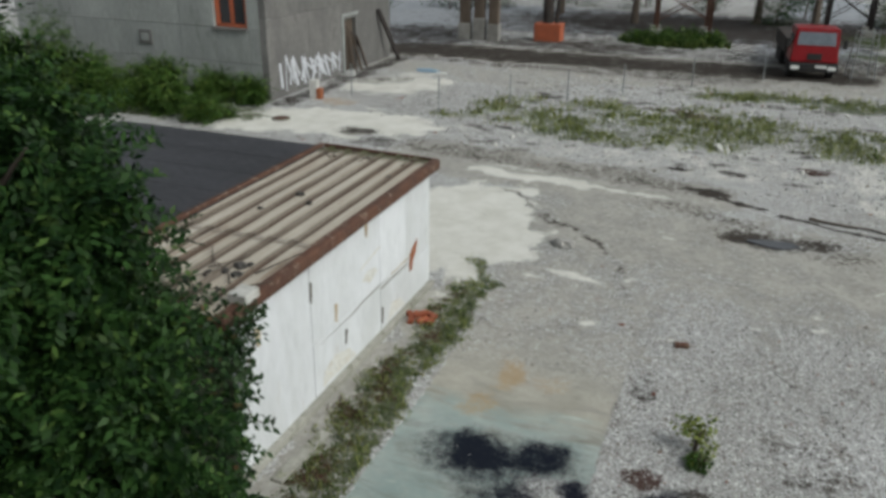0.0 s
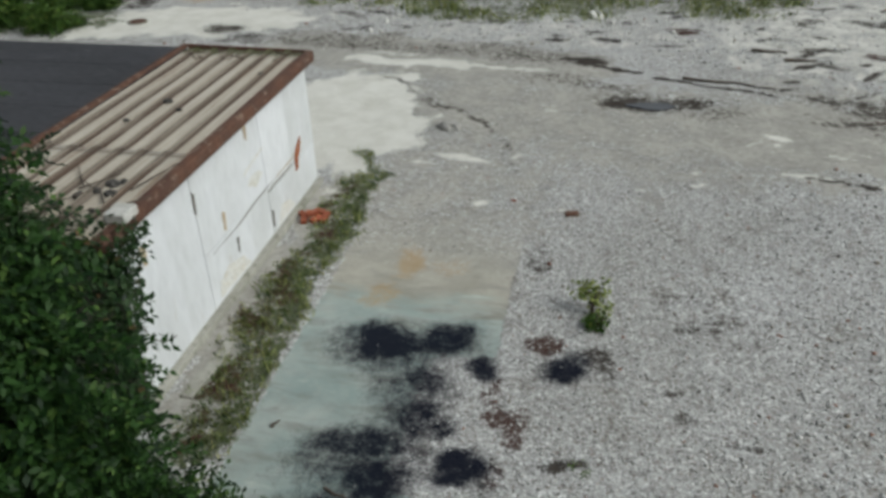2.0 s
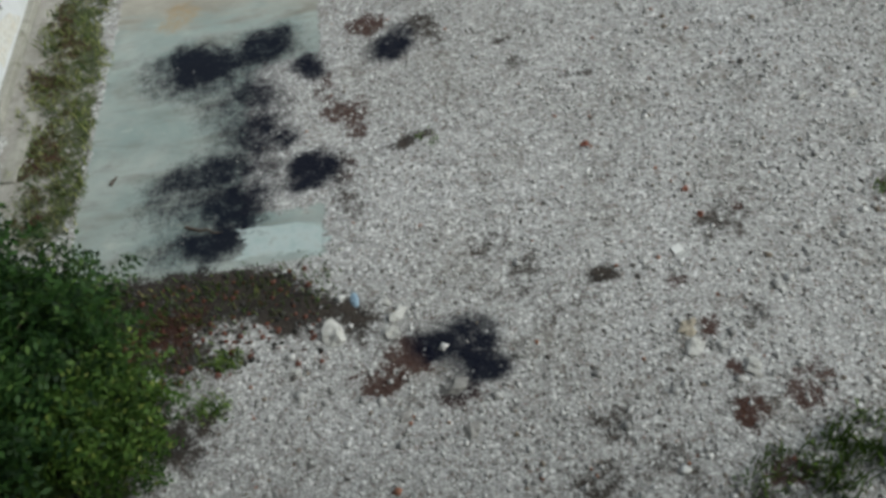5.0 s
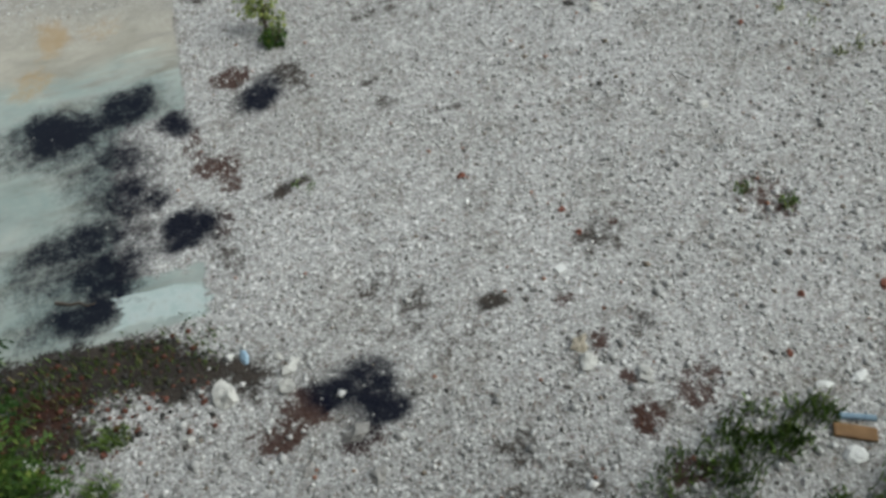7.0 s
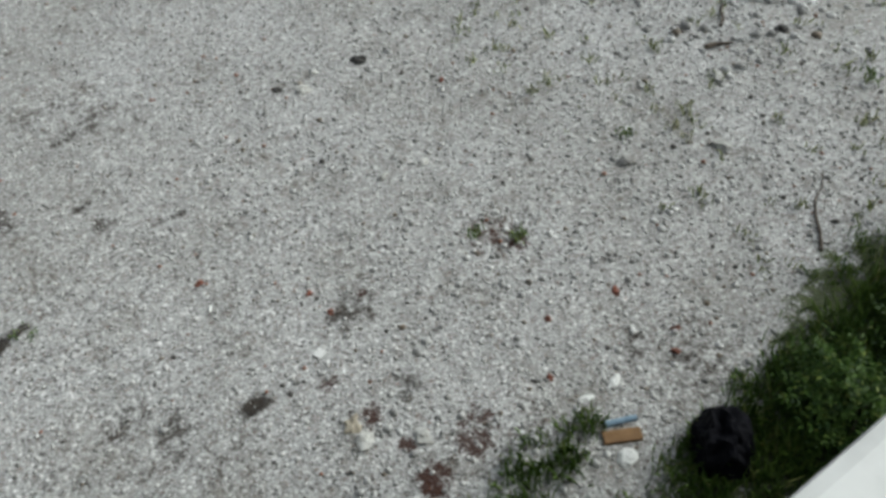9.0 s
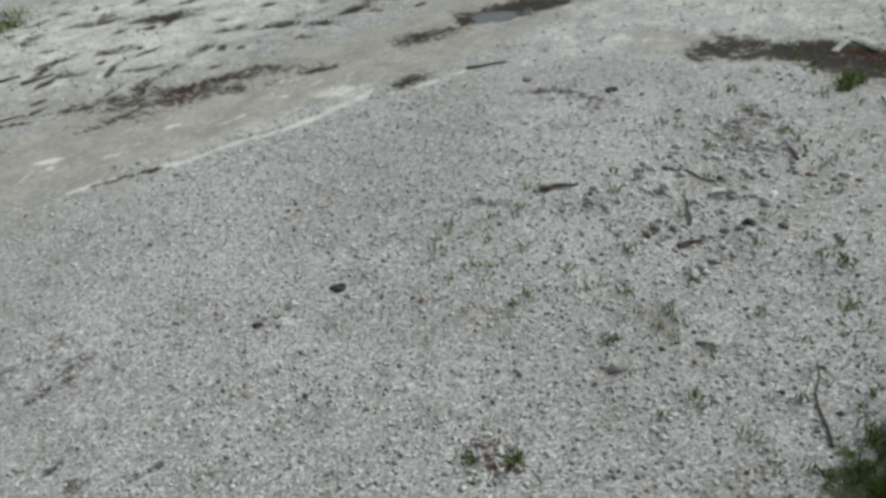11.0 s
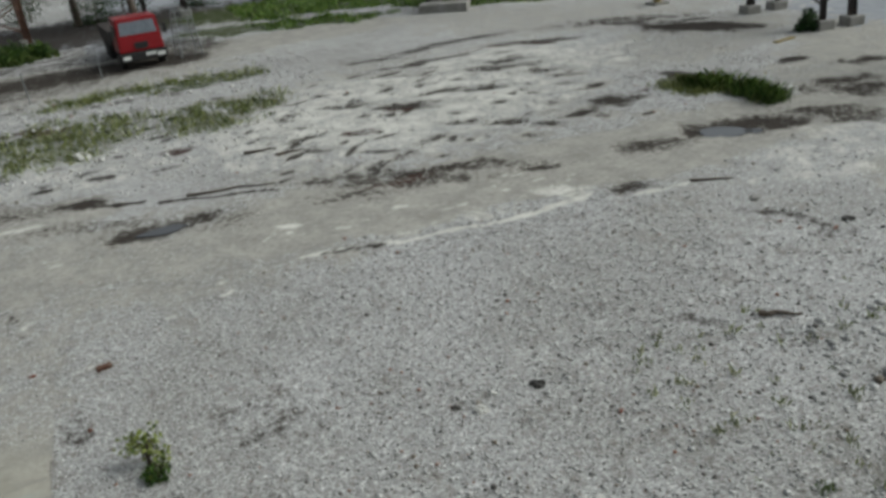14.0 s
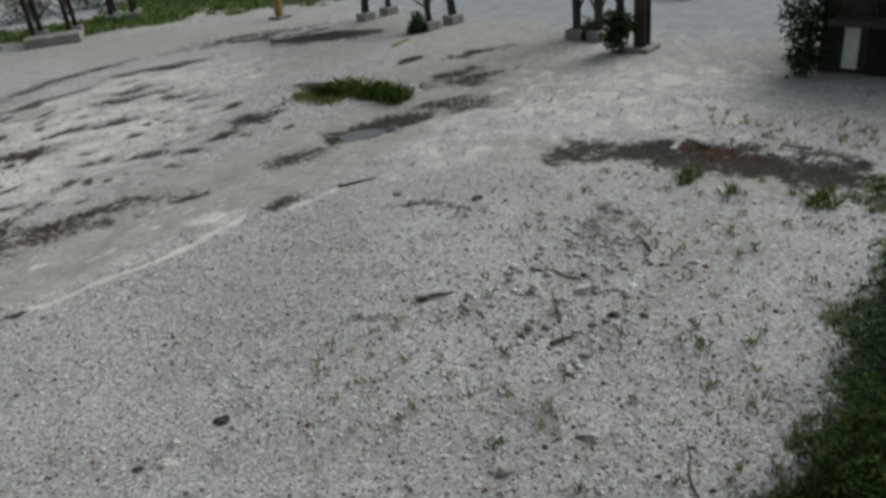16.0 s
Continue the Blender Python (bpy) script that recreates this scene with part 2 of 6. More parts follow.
gx = axis((-400, -60, 12), (-60, -22, 40), (-22, -1, 105), (-1, 15, 230), (15, 36, 150), (36, 60, 60), (60, 400, 12))
gy = axis((-400, -40, 12), (-40, -14, 30), (-14, 0, 200), (0, 12, 110), (12, 42, 150), (42, 70, 40), (70, 400, 12))
GX, GY = [a.ravel() for a in np.meshgrid(gx, gy, indexing="ij")]
warp_x = (fbm(GX, GY, 0.9, 11) - 0.5) * 1.5
warp_y = (fbm(GX, GY, 0.9, 21) - 0.5) * 1.5
fine_n = fbm(GX, GY, 2.4, 31, 3)
mid_n = fbm(GX, GY, 0.45, 41, 4)
LAYERS = {k: np.zeros(len(GX)) for k in ("mud", "pale", "black", "rust", "green", "dark", "asphalt", "ochre")}
HEIGHT = (fbm(GX, GY, 0.5, 51) - 0.5) * 0.06 + (fine_n - 0.5) * 0.025


def patch(layer, x, y, rx, ry, rz=0.0, amount=1.0, soft=0.5, ragged=1.0, rise=0.0):
    """Lays an uneven patch of one kind of soil on the ground."""
    c, s = math.cos(radians(rz)), math.sin(radians(rz))
    k = ragged * min(1.0, min(rx, ry) * 0.9 + 0.15)
    u, v = GX + warp_x * k - x, GY + warp_y * k - y
    d = np.sqrt(((u * c + v * s) / rx) ** 2 + ((-u * s + v * c) / ry) ** 2) + (fine_n - 0.5) * 0.7 * ragged
    f = np.clip((1 - d) / soft + 0.5, 0, 1)
    f = f * f * (3 - 2 * f)
    LAYERS[layer] = np.maximum(LAYERS[layer], amount * f)
    if rise:
        HEIGHT[:] += rise * f


def band(layer, x0, y0, x1, y1, width, amount=1.0, soft=0.6, ragged=1.0, rise=0.0):
    """The same along a line."""
    length = math.hypot(x1 - x0, y1 - y0)
    c, s = (x1 - x0) / length, (y1 - y0) / length
    u, v = GX + warp_x * ragged * 0.7 - x0, GY + warp_y * ragged * 0.7 - y0
    along = np.clip(u * c + v * s, 0, length)
    d = np.hypot(u - along * c, v - along * s) / width + (fine_n - 0.5) * 0.6 * ragged
    f = np.clip((1 - d) / soft + 0.5, 0, 1)
    f = f * f * (3 - 2 * f)
    LAYERS[layer] = np.maximum(LAYERS[layer], amount * f)
    if rise:
        HEIGHT[:] += rise * f


# the driven track that sweeps round the yard
band("mud", -3, 8.5, 4, 7.5, 1.7, 0.8)
band("mud", 2, 4.5, 9, 3.4, 2.6, 0.75, 1.3)
band("mud", 9, 3.6, 17, 3.0, 1.9, 0.95)
band("mud", 17, 2.6, 26, 2.8, 2.0, 0.85)
band("mud", 26, 2.8, 33, 8, 3.4, 0.7)
band("mud", 26, 2.0, 31, -4, 2.6, 0.5)
patch("mud", 2.4, 1.0, 2.6, 4.0, 0, 0.62, 1.5)
patch("mud", 5.5, 2.5, 3.0, 2.2, 0, 0.55, 1.6)
patch("mud", 27, 12, 6, 3, 20, 0.55)
patch("mud", 16, 13, 8, 6, 20, 0.5)
patch("mud", 2, 24, 10, 3, 0, 0.7)
patch("mud", 26, 20, 8, 4, -40, 0.55)
patch("mud", 18, -1.0, 4, 1.5, 0, 0.25)
patch("mud", 20, -7, 4, 2, 0, 0.3)
band("mud", -12, 26, 18, 27.5, 2.4, 0.9)
band("mud", -12, 22, -3, 20, 1.6, 0.6)
patch("mud", 22, 26, 5, 2, -30, 0.5)
# pale lime and concrete
rp = random.Random(17)
patch("pale", -0.6, 3.2, 2.0, 3.3, 10, 1.0, 0.45)
patch("pale", -8.2, 10.6, 4.6, 1.7, 12, 1.0, 0.5)
patch("pale", -8.5, 17.5, 2.2, 2.2, 0, 0.8, 0.4)
band("pale", -1.8, 7.6, 1.6, 7.35, 0.26, 1.0, 0.9, 0.9)
band("pale", 1.2, 7.4, 2.7, 7.25, 0.10, 0.9, 0.9, 0.7)
band("pale", -1.6, 8.1, 0.6, 8.1, 0.22, 0.5, 1.2, 1.0)
patch("pale", 3.4, 7.2, 0.6, 0.16, -5, 0.8)
band("pale", 9.0, 1.55, 9.6, 1.42, 0.09, 1.0, 0.8, 0.5)
band("pale", 10.4, 1.24, 13.4, 0.78, 0.075, 1.0, 0.7, 0.4)
band("dark", 9.3, 1.45, 10.5, 1.22, 0.07, 0.75, 0.8, 0.4)
patch("dark", 10.3, 1.2, 0.14, 0.07, 0, 1.2, 1.0)
patch("pale", 14.8, 1.55, 0.95, 0.55, -20, 0.5, 1.2)
band("pale", 13.2, 0.85, 15.2, 1.0, 0.12, 0.9, 0.8, 0.6)
patch("mud", 14.6, 1.45, 0.55, 0.32, 0, 0.5, 1.0)
patch("pale", 12.6, 1.5, 1.8, 0.35, -5, 0.42, 1.0)
band("pale", 16.2, 0.4, 17.6, 0.2, 0.08, 0.9, 0.6, 0.3)
patch("pale", 2.6, 1.55, 0.6, 0.16, -8, 0.8)
patch("pale", 3.4, -0.35, 0.3, 0.12, 30, 0.7, 1.2)
patch("pale", 9.0, 3.5, 0.3, 0.12, -30, 0.9, 1.2)
for k in range(26):
    patch("pale", rp.uniform(8.5, 16), rp.uniform(1.3, 3.6), rp.uniform(0.06, 0.22), rp.uniform(0.04, 0.09), rp.uniform(-30, 20), 0.75, 1.2, 1.3)
for k in range(22):
    patch("pale", rp.uniform(1.8, 9), rp.uniform(-0.5, 6), rp.uniform(0.06, 0.25), rp.uniform(0.03, 0.08), rp.uniform(-40, 30), 0.7, 1.2, 1.3)
patch("pale", 23, 0.2, 4.5, 1.6, 10, 0.45)
patch("pale", 14, 11, 7, 5, 0, 0.6, 1.0)
patch("pale", 20, 14, 5, 4, 0, 0.55, 1.0)
patch("pale", 26, -3, 5, 4, 0, 0.5, 1.0)
patch("pale", 4, 12, 7, 4, 0, 0.42, 1.0)
patch("pale", 6, 18, 7, 4, 0, 0.25, 1.0)
# spilled soot and oil by the slab
patch("black", 2.68, -4.60, 0.60, 0.44, 10, 1.0, 1.3)
patch("black", 3.40, -4.46, 0.55, 0.40, 10, 1.0, 1.3)
patch("black", 3.00, -4.75, 1.0, 0.6, 10, 0.72, 1.5)
patch("black", 3.2, -5.8, 0.5, 0.9, 10, 0.66, 1.5)
patch("black", 2.98, -7.15, 0.75, 0.9, -20, 0.75, 1.5)
patch("black", 4.11, -4.99, 0.26, 0.25, 0, 1.0, 1.0)
patch("black", 5.20, -4.98, 0.33, 0.36, 0, 1.0, 1.0)
patch("black", 3.40, -5.40, 0.34, 0.42, 0, 0.85, 1.6)
patch("black", 3.34, -6.05, 0.32, 0.5, 10, 0.85, 1.6)
patch("black", 3.00, -6.62, 0.5, 0.42, 30, 0.85, 1.5)
patch("black", 3.26, -7.22, 0.50, 0.52, -20, 1.0, 1.3)
patch("black", 2.90, -7.72, 0.75, 0.36, 5, 1.0, 1.3)
patch("black", 2.55, -7.75, 0.35, 0.25, 0, 0.6, 1.6)
patch("black", 4.17, -6.88, 0.36, 0.32, -20, 1.0, 1.0)
patch("black", 3.78, -6.27, 0.22, 0.20, 0, 0.75, 1.3)
patch("black", 5.37, -9.20, 0.32, 0.27, 0, 1.0, 1.0)
patch("black", 5.63, -9.46, 0.26, 0.32, 0, 1.0, 1.0)
patch("black", 5.77, -9.72, 0.26, 0.18, 0, 1.0, 1.0)
patch("black", 5.51, -9.92, 0.18, 0.18, 0, 0.6, 1.4)
patch("dark", 5.64, -4.85, 0.26, 0.36, 0, 0.8, 1.3)
patch("dark", 5.34, -6.66, 0.42, 0.12, 15, 0.8, 1.3)
patch("dark", 4.55, -7.35, 0.22, 0.40, 10, 0.55, 1.5)
# dry reddish litter
patch("rust", 4.95, -4.40, 0.30, 0.20, -10, 1.0, 0.9)
patch("rust", 4.30, -5.50, 0.14, 0.30, 10, 0.9, 1.0)
patch("rust", 4.45, -5.93, 0.26, 0.30, 0, 0.95, 1.0)
patch("rust", 4.66, -6.28, 0.16, 0.22, 0, 0.9, 1.0)
patch("rust", 4.55, -6.95, 0.12, 0.2, 0, 0.6, 0.9)
patch("rust", 5.05, -9.35, 0.25, 0.30, 0, 0.95, 0.8)
patch("rust", 4.80, -9.72, 0.28, 0.2, 0, 0.95, 0.8)
patch("rust", 5.55, -10.0, 0.25, 0.15, 0, 0.7, 1.0)
patch("rust", 2.7, -8.95, 0.5, 0.35, 20, 0.9, 0.9)
patch("rust", 10.1, -8.45, 0.34, 0.22, 10, 0.6, 1.2)
patch("rust", 10.4, -8.68, 0.16, 0.12, 10, 0.9, 1.0)
patch("rust", 7.78, -8.98, 0.15, 0.11, 0, 1.0, 0.8)
patch("rust", 7.92, -9.58, 0.12, 0.15, 0, 1.0, 0.8)
patch("rust", 8.02, -10.08, 0.12, 0.16, 0, 0.9, 0.8)
patch("rust", 8.04, -10.49, 0.16, 0.2, 0, 0.9, 1.0)
patch("rust", 8.62, -10.34, 0.2, 0.16, 0, 0.9, 1.0)
patch("rust", 8.16, -11.03, 0.26, 0.14, 0, 1.0, 0.9)
patch("rust", 9.3, -11.95, 0.3, 0.12, 0, 0.9, 0.9)
patch("rust", 8.6, -8.3, 0.08, 0.08, 0, 0.9, 1.0)
patch("rust", 3.9, 16.6, 0.8, 0.5, 0, 1.0)
patch("rust", 7.5, 11.2, 0.6, 0.3, 0, 0.9)
patch("rust", 20.5, 17.0, 1.8, 0.3, 0, 0.5)
# gritty darker ground along the near edge, deepened with painted lens falloff
for gx_, gy_, ga, gb_ in ((6.80, -10.36, 0.25, 0.2), (7.14, -10.68, 0.3, 0.2), (7.35, -10.93, 0.3, 0.2), (8.38, -9.58, 0.2, 0.2), (7.99, -10.46, 0.3, 0.25), (8.9, -10.7, 0.4, 0.25), (10.75, -11.1, 0.35, 0.3), (10.4, -10.5, 0.2, 0.2), (6.2, -8.7, 0.4, 0.25), (6.0, -8.2, 0.3, 0.15), (6.5, -10.9, 0.4, 0.2), (7.8, -11.2, 0.35, 0.2), (8.3, -8.5, 0.5, 0.2)):
    patch("dark", gx_, gy_, ga, gb_, 20, 0.5, 1.6, 1.4)
# ochre stains on the slab
patch("ochre", 2.46, -2.6, 0.22, 0.5, 0, 1.0, 1.6)
patch("ochre", 2.26, -3.55, 0.3, 0.3, 0, 0.8, 1.2)
patch("ochre", 3.2, -2.6, 0.5, 0.3, 0, 0.45, 1.2)
patch("ochre", -9.4, 13.4, 0.9, 0.5, 0, 0.8, 0.8)
# weedy strips and turf
band("green", 0.85, -7.0, 0.8, 0.2, 0.42, 0.8, 0.9, 0.7)
band("mud", 0.3, -6.4, 0.3, 0.2, 0.3, 0.9)
band("green", 0.4, 1.5, 1.2, 0.8, 0.25, 0.8)
patch("dark", 2.9, -8.6, 1.7, 0.46, -10, 1.1, 0.9)
patch("dark", 2.3, -9.0, 0.9, 0.5, 0, 0.8, 1.2)
patch("dark", 7.05, -3.75, 0.6, 0.45, 20, 0.42, 1.8, 1.6)
patch("dark", 6.9, -3.15, 0.4, 0.25, 0, 0.42, 1.8, 1.6)
patch("dark", 7.4, -5.96, 0.22, 0.1, 0, 0.75, 1.3)
patch("dark", 6.57, -5.16, 0.14, 0.09, 0, 0.6, 1.3)
patch("dark", 4.72, -2.05, 0.2, 0.3, 0, 0.55, 1.4)
patch("green", 0.7, -9.6, 1.5, 1.5, 0, 0.8, 0.8)
# ground blackened under the shrubs, painting the shade between their leaves
patch("dark", 1.8, -9.5, 1.6, 1.1, 0, 1.0, 0.9)
patch("green", 13, -12.2, 5.5, 0.95, 5, 1.0, 0.8)
patch("green", 20.5, -11.5, 4, 0.5, 8, 0.8, 0.8)
patch("green", 26.3, 29.6, 5.2, 2.5, -38, 1.0, 0.4)
patch("green", 18.5, 36.0, 6.5, 2.4, -26, 1.0, 0.4)
patch("green", 36.0, 27.0, 9.5, 5.6, -58, 1.0, 0.3)
patch("green", 26.8, 27.2, 3.0, 1.3, -38, 1.0, 0.4)
patch("green", 16, 38, 6, 4, -20, 1.0, 0.4)
patch("green", 0.9, 33.6, 2.9, 1.7, 8, 1.0, 0.4)
patch("green", 6.6, 14.3, 2.8, 1.4, -10, 0.5, 1.3)
patch("green", 9.0, 13.8, 1.6, 1.0, 0, 0.45, 1.3)
patch("green", 0.5, 14.2, 2.4, 0.8, 0, 0.55, 1.3)
patch("green", 6.0, 20.6, 3.2, 0.7, 0, 0.65, 1.3)
patch("green", 2.2, 15.6, 3.0, 1.2, 0, 0.55, 1.3)
patch("green", 4.8, 13.0, 1.2, 0.5, 0, 0.55, 1.3)
patch("green", 7.2, 20.6, 2.2, 0.7, 0, 0.6, 1.0)
patch("green", 2.5, 16, 3, 1.6, 0, 0.35, 1.0)
patch("green", 23.2, 5.2, 0.5, 1.5, 0, 1.0, 0.9)
patch("green", 22.4, 6.6, 0.35, 0.6, 0, 0.6, 1.0)
patch("green", 22.5, -9.8, 0.9, 0.6, 0, 0.6)
patch("green", -16, 10.5, 5, 1.6, 0, 0.9)
patch("green", -3, 14, 2, 0.8, 10, 0.4, 1.0)
# dark damp soil and other darkened ground
patch("dark", -6.5, 10.0, 0.7, 0.5, 0, 0.9, 1.2)
patch("dark", -5.4, 9.2, 0.5, 0.3, 0, 0.7, 1.2)
band("dark", -6, 9.0, 4, 8.2, 0.5, 0.45)
band("dark", 5.2, 7.7, 6.2, 7.2, 0.10, 1.0, 0.8, 0.6)
band("dark", 6.6, 6.9, 9.3, 5.9, 0.085, 1.0, 0.7, 0.5)
band("dark", 9.6, 6.0, 12.2, 5.5, 0.05, 0.7, 0.8, 0.6)
band("dark", 1.0, 5.0, 3.0, 3.2, 0.1, 0.6)
band("dark", 3.0, 3.2, 3.6, 1.2, 0.09, 0.5)
band("dark", -0.6, 6.4, 1.6, 4.2, 0.09, 0.55)
# four mud smudges, with lens vignetting on this side put into the colour
band("dark", 3.4, 6.9, 8.2, 4.6, 0.5, 0.42, 1.6, 1.3)
patch("dark", 3.0, 8.9, 2.2, 0.5, -10, 0.5, 1.6, 1.3)
patch("dark", -2.5, 9.4, 2.0, 0.5, 0, 0.5, 1.6, 1.3)
patch("dark", 7.4, 5.35, 1.0, 0.3, 0, 0.7, 1.5)
patch("dark", 2.0, 24.5, 6, 1.6, 0, 0.55, 1.5, 1.3)
patch("dark", 4.75, 8.0, 0.65, 0.4, 0, 1.0, 1.2)
patch("dark", 6.7, 5.15, 1.5, 0.5, 5, 0.75, 1.3, 1.0, -0.05)
patch("dark", 16.4, 0.85, 0.7, 0.28, -10, 0.9, 1.3)
patch("dark", 18.3, 2.9, 0.9, 0.5, 0, 0.7, 1.3)
patch("dark", 20.9, 2.7, 1.6, 1.0, -20, 0.9, 0.8, 1.0, -0.05)
band("dark", 11.0, 5.0, 14.5, 4.4, 0.35, 0.7)
band("dark", 22.0, -3.3, 22.8, -5.0, 0.75, 0.8, 1.5, 1.4, -0.03)
band("dark", 22.8, -5.0, 23.2, -8.6, 0.75, 0.95, 1.3, 1.3, -0.04)
band("mud", 21.3, -1.5, 22.2, -4.5, 0.8, 0.85, 1.5)
band("mud", 22.4, -6.0, 22.5, -9.5, 0.7, 0.9, 1.4)
band("dark", 23.4, -7.6, 22.6, -10.4, 0.45, 0.7, 1.3, 1.2)
band("mud", 22.3, -7.4, 22.6, -10, 0.8, 0.9, 1.0)
patch("dark", 22.0, -9.9, 0.5, 0.4, 0, 0.6, 1.2)
band("dark", 17.4, -1.6, 18.0, -3.4, 0.25, 0.6)
patch("dark", 13.7, -4.35, 0.5, 0.16, -45, 0.6, 1.2)
patch("dark", 12.7, -3.2, 0.4, 0.3, 0, 0.35, 1.2)
patch("dark", 6.5, -9.0, 0.5, 0.4, 0, 0.3, 1.0)
patch("dark", 7.0, -8.9, 0.22, 0.1, 20, 1.3, 1.2)
patch("dark", 6.8, -5.6, 0.2, 0.14, 0, 0.5, 1.2)
patch("dark", 4.7, -2.3, 0.22, 0.35, 0, 0.6, 1.2)
patch("dark", 18.8, -6.0, 1.2, 0.6, 20, 0.4, 1.0)
patch("dark", 27, 7, 0.6, 0.25, 0, 1.3, 1.2)
patch("dark", 26.3, 4.2, 1.0, 0.5, 0, 0.7, 1.2)
patch("dark", 24.0, 1.3, 0.8, 0.35, 0, 0.7, 1.2)
patch("dark", 28.4, 13.6, 2.4, 0.9, -50, 1.3, 1.2)
patch("dark", 27.3, 16.4, 2.0, 0.6, -50, 0.7, 1.2)
patch("dark", 29.5, 5.0, 0.9, 0.3, -30, 0.6, 1.2)
for bx, by, ra, rb, am in ((14.6, 10.9, 0.95, 0.4, 1.0), (13.2, 12.4, 0.6, 0.25, 0.8), (20.0, 6.9, 0.62, 0.42, 1.0), (17.4, 11.2, 0.75, 0.32, 0.9), (16.1, 18.6, 0.9, 0.3, 0.7), (19.9, 14.4, 0.9, 0.35, 0.8), (20.3, 11.8, 0.7, 0.25, 0.7), (10.8, 15.3, 0.6, 0.22, 0.8), (22.8, 16.4, 1.5, 0.3, 0.85), (15.3, 8.2, 0.6, 0.25, 0.7), (16.5, 7.2, 0.5, 0.22, 0.8), (17.2, 6.4, 0.42, 0.25, 0.8), (11.0, 8.3, 0.35, 0.12, 0.8), (12.6, 7.1, 0.4, 0.14, 0.8), (14.4, 4.1, 1.2, 0.35, 0.6), (12.3, 4.6, 1.4, 0.4, 0.75), (10.8, 4.2, 0.9, 0.25, 0.55), (15.4, 3.2, 0.35, 0.15, 0.8), (19.5, 13.5, 1.0, 0.3, 0.8), (17.4, 11.3, 0.5, 0.2, 0.8), (28.6, 5.4, 0.9, 0.28, 0.9), (25.7, 3.4, 1.2, 0.4, 0.8), (23.6, 1.2, 0.8, 0.28, 0.7), (27.9, 17.1, 2.6, 0.6, 0.7), (29.0, 15.2, 1.0, 0.4, 0.8)):
    patch("dark", bx, by, ra * 1.3, rb * 1.35, -25, am, 1.8, 1.3, -0.04)
patch("rust", 14.4, 10.8, 0.7, 0.25, -25, 0.7, 1.2)
patch("rust", 12.0, 4.6, 0.9, 0.25, 0, 0.75, 1.2)
patch("rust", 22.8, 16.2, 1.1, 0.2, -25, 0.7, 1.2)
rng = random.Random(5)
for i in range(110):
    bx, by = rng.uniform(9.5, 21), rng.uniform(5.2, 17)
    patch("dark", bx, by, rng.uniform(0.12, 0.3) * (1 + 2.2 * rng.random() ** 4), rng.uniform(0.08, 0.26), rng.uniform(-30, 50), rng.uniform(0.5, 0.95), 1.5, 1.2, -0.03)
    patch("mud", bx, by, 0.9, 0.5, -20, 0.62, 1.6)
for i in range(150):
    bx, by = rng.uniform(-4, 11), rng.uniform(9.5, 23)
    patch("dark", bx, by, rng.uniform(0.15, 0.5), rng.uniform(0.08, 0.25), rng.uniform(-20, 30), rng.uniform(0.5, 0.95), 1.4)
band("dark", -12, 26.6, 8, 27.0, 1.7, 0.9, 1.3)
band("dark", -10, 23.5, 5, 23.5, 0.6, 0.55, 1.5)
# darker tone laid over the road and ground behind the yard
patch("dark", -3, 38.5, 12, 7, 0, 0.66, 1.5)
patch("dark", 5, 30, 4, 3, 0, 0.5, 1.2)
band("dark", -14, 25.6, 9, 26.4, 1.6, 0.95, 1.1)
patch("dark", 3, 41, 15, 7, 0, 0.95, 1.2)
patch("dark", -4, 30.5, 7, 2.2, 0, 0.75, 1.2)
patch("dark", 9, 30, 3, 4, 0, 0.7, 1.2)
patch("green", 15, 31.5, 6, 1.6, -20, 0.9, 0.6)
patch("green", 6.0, 15.6, 2.6, 1.5, 0, 0.5, 1.3)
patch("green", 9.4, 15.4, 2.2, 1.3, 0, 0.5, 1.3)
patch("green", 2.5, 15.0, 5.5, 2.6, 0, 0.4, 1.3)
patch("rust", 2.6, 17.2, 1.1, 0.5, 0, 0.8, 1.0)
patch("green", 17.5, -11.3, 4.5, 0.6, 4, 0.85, 1.0)
band("mud", 0.75, -7.0, 0.7, 0.2, 0.4, 0.9)
band("rust", 0.62, -7.0, 0.6, 0.2, 0.22, 0.6, 1.2)
patch("green", 1.5, 13.0, 2.6, 1.1, 0, 0.6, 1.3)
patch("green", 9.5, 20.4, 2.2, 0.8, 0, 0.8, 1.0)
patch("rust", 12.5, 9.2, 0.7, 0.3, 0, 0.8, 1.0)
patch("rust", 21, 7.2, 0.6, 0.25, 0, 0.8, 1.0)
patch("rust", 23.2, -6.2, 0.35, 0.9, 0, 0.8, 1.0)
patch("dark", -13, 31, 5, 4.5, 0, 0.75, 1.3)
patch("dark", -9.5, 18, 2.0, 0.8, 40, 0.5, 1.0)
# darker strip along the foot of the building's side wall
band("dark", -11, 12.4, -11, 24, 0.5, 0.7)
patch("dark", 5.5, 32, 2.5, 4, 0, 0.5, 1.2)
patch("dark", 22.9, 7.6, 0.7, 0.9, 0, 0.9, 0.9)
patch("dark", 23.5, 2.2, 1.2, 0.5, -30, 0.7, 0.9)
patch("dark", 19.5, 19, 3.5, 0.5, 5, 0.7, 1.0)
patch("dark", 17.5, 16.5, 2.5, 0.4, 0, 0.7, 1.0)
# asphalt behind the yard
patch("asphalt", 46, 4, 13, 30, 0, 1.0, 0.12, 0.6)
band("asphalt", -40, 40, 6, 41, 6.5, 1.0, 0.3)
band("asphalt", 8, 34, 10, 60, 3.0, 1.0, 0.3)
